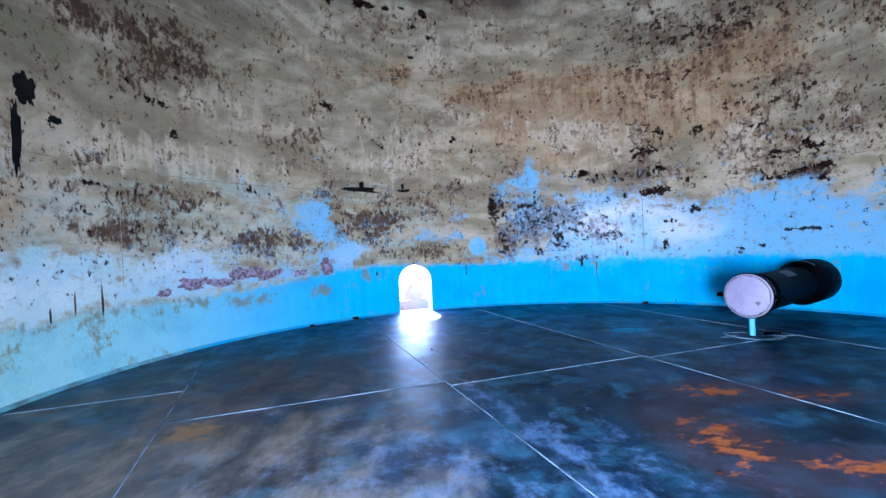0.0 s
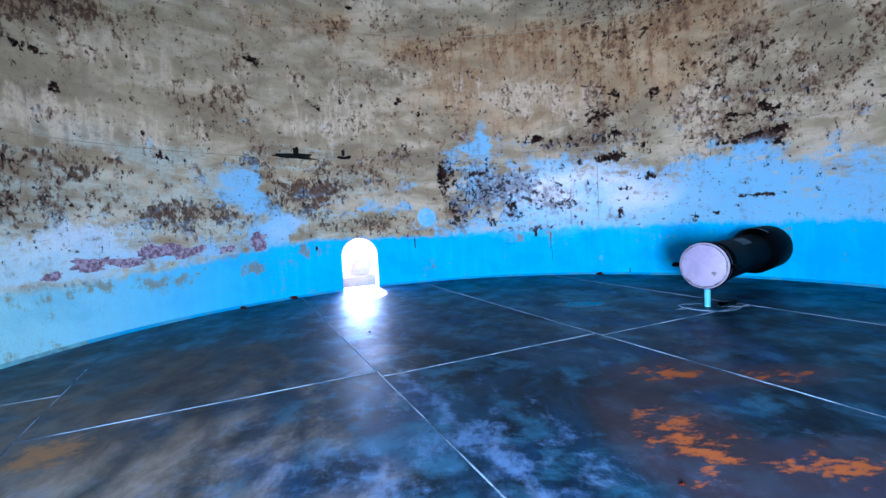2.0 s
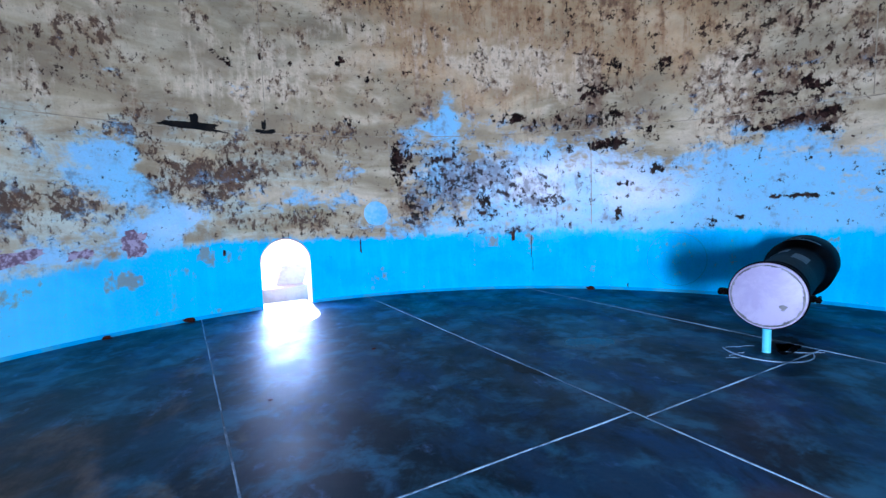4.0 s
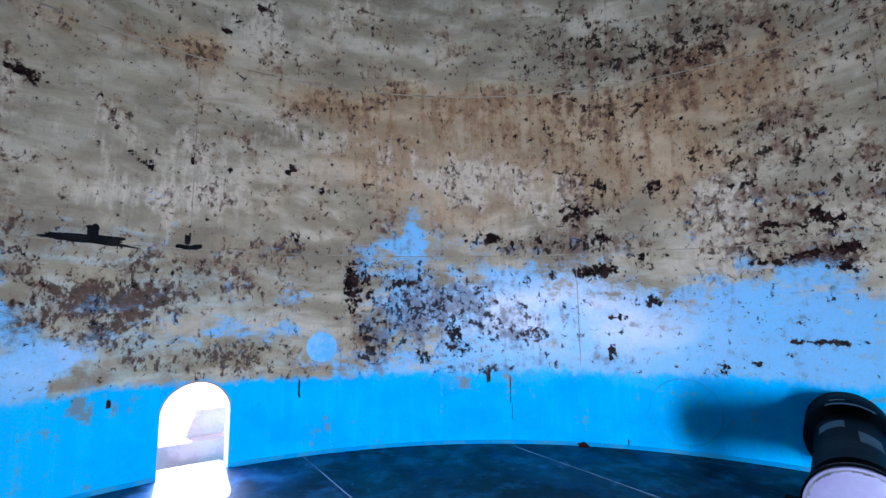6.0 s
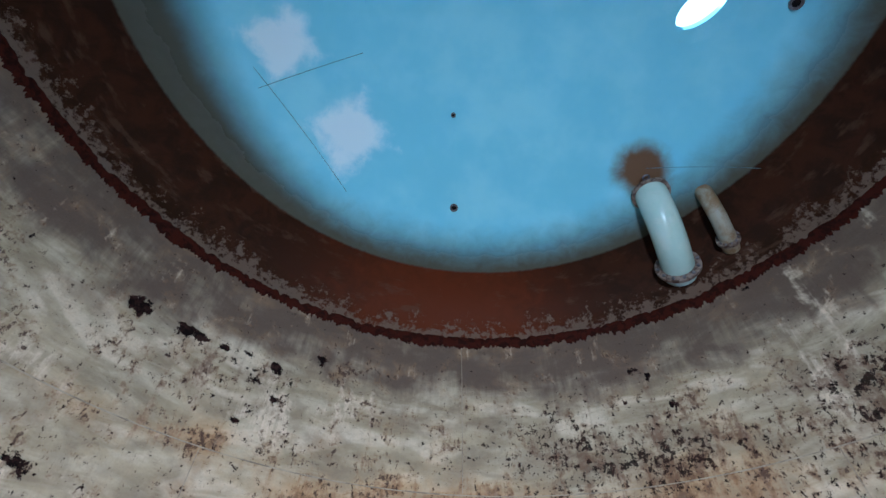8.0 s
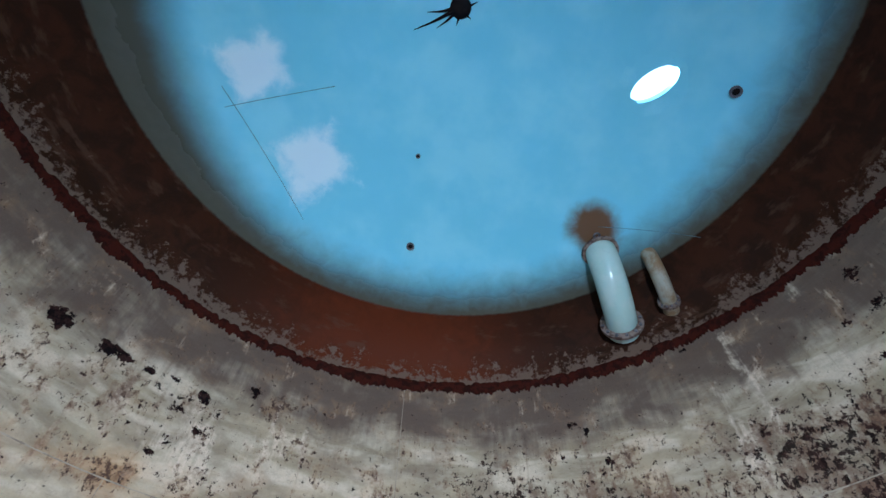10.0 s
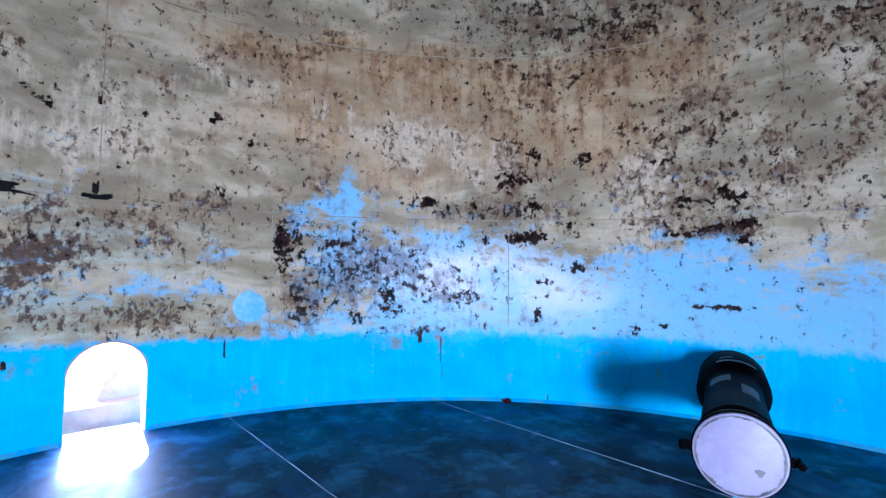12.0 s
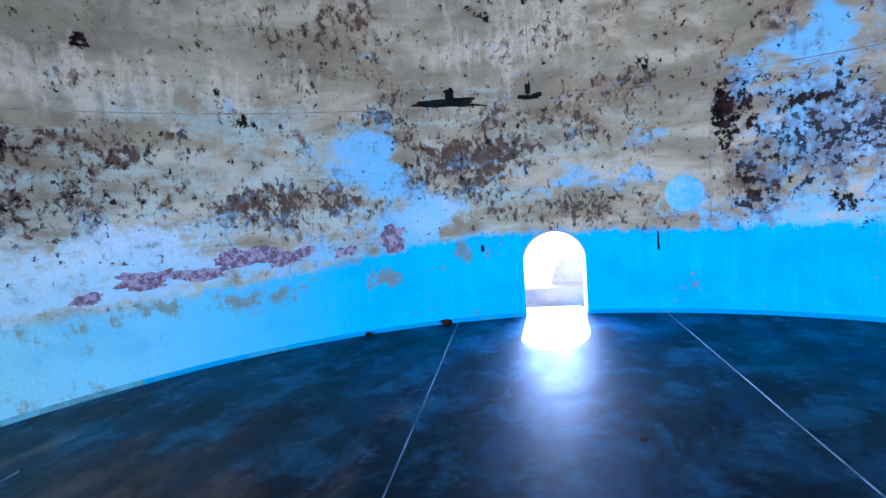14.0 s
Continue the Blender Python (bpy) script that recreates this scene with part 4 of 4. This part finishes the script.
tagged(thing("ground", g, GROUND), "dry pale ground round the tank", "ground", kind="structure")


# ---- opening added as a bright spot, and fittings in the dome ----
def dome_normal(p):
    return Vector((p.x / R ** 2, p.y / R ** 2, (p.z - TOP) / RISE ** 2)).normalized()


# collared oval hole, shaped to stand in for a highlight on the dome
hatch = bmesh.new()
hn = dome_normal(BRIGHT_SPOT)
BRIGHT_SPOT_TURN = -64    # way of its longer axis
turned([(0.27, -0.012), (0.60, -0.006), (0.60, 0.0), (0.31, 0.0), (0.31, 0.16), (0.27, 0.16)], 48, Matrix(), hatch)
for v in hatch.verts:
    if v.co.xy.length < 0.4:
        v.co.x, v.co.y = v.co.x * 1.4, v.co.y * 0.78
bmesh.ops.transform(hatch, matrix=frame_of(BRIGHT_SPOT, hn, Vector((0, 1, 0))) @ pose(0, 0, 0, 0, 0, BRIGHT_SPOT_TURN), verts=hatch.verts)
tagged(thing("dome_opening", hatch, DOME_BLUE, smooth=True), "oval opening with a short blue collar, added as a bright spot", "hatch", kind="structure")


def dome_vent(x, y, size):
    """A short pipe stub that ends in the dome."""
    p = Vector((x, y, dome_z(math.hypot(x, y))))
    m = frame_of(p, dome_normal(p), Vector((0, 1, 0)))
    ob = new("vent_stub")
    ob.matrix_world = m
    part("rim", turned([(size * 0.62, -0.04), (size, -0.04), (size, 0.01), (size * 0.62, 0.01)], 20), GREY, ob)
    part("dark_bore", turned([(0.0, -0.012), (size * 0.615, -0.012), (size * 0.615, 0.004), (0.0, 0.004)], 20, close=False), SOOT, ob, "black bore")
    return tagged(ob, "small dark round vent stub in the blue dome", "vent", "vents in the dome")


for x, y, size in ((0.64, 3.81, 0.075), (0.11, 2.20, 0.04), (4.0, -0.92, 0.09)):
    dome_vent(x, y, size)

# burst centre of the dome
hub = new("dome_plug")
hub.location = (-0.2, -0.17, dome_z(0.26))
part("plug", turned([(0.0, -0.07), (0.08, -0.065), (0.14, -0.03), (0.16, 0.0), (0.0, 0.0)], 20, close=False), SOOT, hub)
for i, (turn, reach) in enumerate(((118, 0.35), (133, 0.80), (149, 0.40), (205, 0.16), (258, 0.62), (240, 0.2), (20, 0.12), (318, 0.16), (80, 0.15))):
    d = Vector((math.cos(radians(turn)), math.sin(radians(turn)), 0))
    part("crack", tube([d * 0.08 + Vector((0, 0, -0.012)), d * (0.08 + reach * 0.5) + Vector((0.01, 0.012, -0.010)), d * (0.1 + reach) + Vector((0, 0, -0.012))], [0.032, 0.016, 0.003], 6), SOOT, hub, "black radiating crack")
tagged(hub, "black burst plug with cracks in the dome's centre", "plug")


def elbow_pipe(az_a, az_b, radius, drop, reach, material, label):
    """A pipe that leaves the head of the wall and bends up into the dome."""
    ob = new("elbow_pipe")
    base = polar(az_a, R - 0.20, TOP + drop)
    ob.location = base
    inner = polar(az_b, R - reach)
    flat = Vector((inner.x - base.x, inner.y - base.y, 0))
    way, run = flat.normalized(), flat.length
    bend = min(run * 0.72, 1.1)
    rise = dome_z(R - reach) - base.z + 0.03
    bz = min(bend, rise)
    pts = [Vector((0, 0, 0)), way * (run - bend) * 0.5, way * (run - bend)]
    for i in range(1, 15):
        a = math.pi / 2 * i / 14
        pts.append(way * (run - bend + bend * math.sin(a)) + Vector((0, 0, bz * (1 - math.cos(a)))))
    pts.append(way * run + Vector((0, 0, rise)))
    part("pipe", tube(pts, radius, 28), material, ob)
    fm = frame_of(way * 0.24, way)
    fl = part("flange", turned([(radius, -0.03), (radius * 1.38, -0.03), (radius * 1.38, 0.03), (radius, 0.045)], 36, fm), FLANGE, ob, "rusted bolted flange")
    for i in range(12):
        a = 2 * math.pi * i / 12
        bm = turned([(0.0, 0.03), (radius * 0.11, 0.03), (radius * 0.11, 0.065), (0.0, 0.065)], 6, fm @ pose(radius * 1.2 * math.cos(a), radius * 1.2 * math.sin(a), 0), close=False)
        part("bolt", bm, GREY, fl)
    tagged(ob, label, "pipe", "pipes under the dome")
    return ob, base + pts[-1], way


big, head, way = elbow_pipe(55.5, 58.8, 0.275, 0.50, 1.52, MINT, "thick pale mint elbow pipe with rusted flange under the dome")
part("collar", turned([(0.275, -0.05), (0.33, -0.05), (0.33, 0.0), (0.275, 0.0)], 28, Matrix.Translation(head - big.location + Vector((0, 0, -0.06)))), FLANGE, big)
eye = [head - big.location - way * -0.36 + Vector((0.05 * math.cos(a), 0.05 * math.sin(a), -0.06)) for a in [2 * math.pi * i / 16 for i in range(17)]]
part("eye_bolt", tube(eye, 0.018, 8), GREY, big, "grey steel eye")
elbow_pipe(64.6, 67.0, 0.135, 0.52, 1.05, CREAM, "thin grimy cream elbow pipe with rusted flange")


# ---- the capped black pipe on its post ----
def capped_pipe():
    ob = new("capped_pipe")
    lid_at, wall_at = Vector((2.58, 1.60, 0.565)), polar(56.2, R - 0.002, 0.555)
    axis = (wall_at - lid_at).normalized()
    length = (wall_at - lid_at).length
    m = frame_of(lid_at, axis)
    ob.matrix_world = Matrix.Translation(Vector((2.70, 1.70, 0)))
    back_m = ob.matrix_world.inverted() @ m
    prof = [(0.0, 0.10), (0.272, 0.10), (0.272, 0.30), (0.285, 0.32), (0.285, 0.36), (0.272, 0.38), (0.268, 1.15), (0.268, length - 1.0), (0.29, length - 0.90),
            (0.36, length - 0.80), (0.365, length - 0.02), (0.36, length), (0.0, length)]
    part("pipe_body", turned(prof, 48, back_m, close=False), BLACK, ob, "glossy black bitumen-coated pipe")
    lid = part("lid", turned([(0.0, 0.0), (0.285, 0.0), (0.298, 0.008), (0.300, 0.030), (0.0, 0.030)], 48, back_m, close=False), LID, ob, "worn pinkish-white painted lid")
    chips = bmesh.new()
    for i in range(64):
        a = 2 * math.pi * i / 64
        w = 0.010 + 0.030 * max(0.0, noise.noise(Vector((math.cos(a) * 2.2, math.sin(a) * 2.2, 4)))) + 0.012 * random.random()
        b = 2 * math.pi * (i + 1) / 64
        quad = [(0.2845, a), (0.2845, b), (0.287 - w * 0.8, b), (0.287 - w, a)]
        chips.faces.new([chips.verts.new(back_m @ Vector((r * math.cos(t), r * math.sin(t), -0.003))) for r, t in quad])
    part("chipped_paint", chips, GREY, lid, "chipped grey edge", smooth=False)
    chip = bmesh.new()
    chip.faces.new([chip.verts.new(back_m @ Vector((-0.125 + 0.028 * (1 + 0.4 * math.sin(3 * k)) * math.cos(k), -0.095 + 0.028 * math.sin(k), -0.003))) for k in [2 * math.pi * i / 12 for i in range(12)]])
    part("chipped_spot", chip, GREY, lid, "small chipped spot", smooth=False)
    part("flange", turned([(0.268, 0.034), (0.312, 0.034), (0.312, 0.066), (0.268, 0.066)], 48, back_m), BLACK, ob)
    for turn, w, a, b in ((62, 0.22, 1.45, 1.75), (95, 0.30, 2.05, 2.14), (118, 0.16, 0.95, 1.35), (80, 0.10, 2.30, 2.36)):
        bm, last = bmesh.new(), None
        for i in range(9):
            t = radians(turn) + w * (i / 8 - 0.5) / 0.28
            e = 0.05 * noise.noise(Vector((i * 0.7, turn, 0)))
            rad = 0.273 if b < length - 1.0 else 0.368
            row = [bm.verts.new(back_m @ Vector((rad * math.cos(t), rad * math.sin(t), z))) for z in (a + e, b + 0.6 * e)]
            if last:
                bm.faces.new((last[0], last[1], row[1], row[0]))
            last = row
        part("scuff", bm, SCUFF, ob, "worn grey scuff")
    part("gasket", turned([(0.27, 0.070), (0.306, 0.070), (0.306, 0.10), (0.27, 0.10)], 48, back_m), GREY, ob, "thin grey gasket ring")
    for sx in (-1, 1):
        lug = part("lug", block(sx * 0.31 - 0.035, -0.03, 0.03, sx * 0.31 + 0.085 * (1 if sx > 0 else 0.6), 0.03, 0.10, 0.008, back_m), BLACK, ob)
        part("bolt", tube([back_m @ Vector((sx * 0.365, 0.0, -0.02)), back_m @ Vector((sx * 0.365, 0.0, 0.16))], 0.014, 8), BLACK, lug)
        part("nut", turned([(0.0, -0.005), (0.028, -0.005), (0.028, 0.022), (0.0, 0.022)], 6, back_m @ pose(sx * 0.365, 0, 0), close=False), BLACK, lug)
    part("post", tube([(0, 0, 0.004), (0, 0, 0.315)], 0.036, 20), SKY_BLUE, ob, "light blue round support post")
    return tagged(ob, "black capped pipe on a light blue post by the wall", "pipe")


capped_pipe()
ring = [Vector((2.76 + 0.36 * math.cos(radians(a)), 1.76 + 0.36 * math.sin(radians(a)), 0.003)) for a in range(150, 330, 6)]
part("scraped_ring", tube(ring, 0.007, 5), WELD, floor, "pale scraped arc round the post")


for x, y, turn, reach in ((2.42, 1.74, 10, 0.22), (2.62, 1.92, -8, 0.30), (2.95, 1.62, -30, 0.26), (3.08, 1.58, -18, 0.22), (2.30, 1.66, -20, 0.12)):
    d = Vector((math.cos(radians(turn)), math.sin(radians(turn)), 0)) * reach / 2
    line = [Vector((x, y, 0.002)) + d * (i / 5 - 1) + Vector((0, 0.02 * noise.noise(Vector((x, y, i * 0.8))), 0)) for i in range(11)]
    part("scratch", tube(line, [0.001 + 0.004 * random.random() for _ in line], 5), WELD, floor, "pale scratch")


# ---- puddle and crumbs of fallen paint on the floor ----
WATER = Nodes("dark water")
WATER = WATER.finish((0.006, 0.008, 0.011), 0.06)


OIL = plain("dark oil", (0.003, 0.004, 0.005), (0.006, 0.006, 0.006), 0.5, scale=3, specular=0.15)


def puddle(x, y, rx, ry, turn, seed, name="puddle", material=WATER, label="shallow dark puddle on the steel floor", category="puddle"):
    bm = bmesh.new()
    vs = []
    for i in range(48):
        a = 2 * math.pi * i / 48
        d = Vector((math.cos(a), math.sin(a), 0))
        g = 0.8 + 0.5 * noise.noise(d * 1.3 + Vector((seed, 0, 0))) + 0.25 * noise.noise(d * 4 + Vector((0, seed, 0)))
        vs.append(bm.verts.new(pose(x, y, 0.0042, 0, 0, turn) @ Vector((rx * g * d.x, ry * g * d.y, 0))))
    bm.faces.new(vs)
    return tagged(thing(name, bm, material), label, category)


puddle(2.98, 1.74, 0.24, 0.12, 35, 2.0)
puddle(3.12, 1.92, 0.34, 0.16, 30, 11.0, "oil_stain", OIL, "dark oily stain on the floor behind the post", "stain")
puddle(0.36, 1.95, 0.30, 0.10, -70, 5.0, "oil_stain", OIL, "dark oily stain along a weld of the floor", "stain")


def crumb(x, y, size, seed):
    bm = bmesh.new()
    bmesh.ops.create_icosphere(bm, subdivisions=2, radius=size)
    for v in bm.verts:
        k = 1 + 0.7 * noise.noise(v.co / size * 1.4 + Vector((seed, 0, 0)))
        v.co = Vector((v.co.x * k * 1.5, v.co.y * k, max(0.0, v.co.z * k * 0.7 + size * 0.25)))
    ob = thing("paint_flake", bm, RUST)
    ob.location = (x, y, 0.001)
    return tagged(ob, "dark red crumb of fallen rust and paint", "debris", "crumbs on the floor")


for i, (x, y, size) in enumerate(((-3.32, 4.92, 0.055), (2.81, 5.20, 0.05), (-4.05, 4.28, 0.035), (-1.75, 1.8, 0.012), (0.0, -1.9, 0.012), (-0.9, 2.9, 0.014))):
    crumb(x, y, size, i * 3.1)


# ---- seams in the dome ----
def dome_seam(x0, y0, x1, y1):
    pts = []
    for i in range(13):
        x, y = x0 + (x1 - x0) * i / 12, y0 + (y1 - y0) * i / 12
        pts.append(Vector((x, y, dome_z(math.hypot(x, y)) - 0.001)))
    part("dome_seam", tube(pts, 0.005, 5), SEAM, ceiling, "thin plate seam in the dome")


dome_seam(-3.1, 2.25, -1.35, 4.0)
dome_seam(-3.0, 2.55, -1.55, 1.65)
dome_seam(3.55, 1.95, 5.0, 1.2)
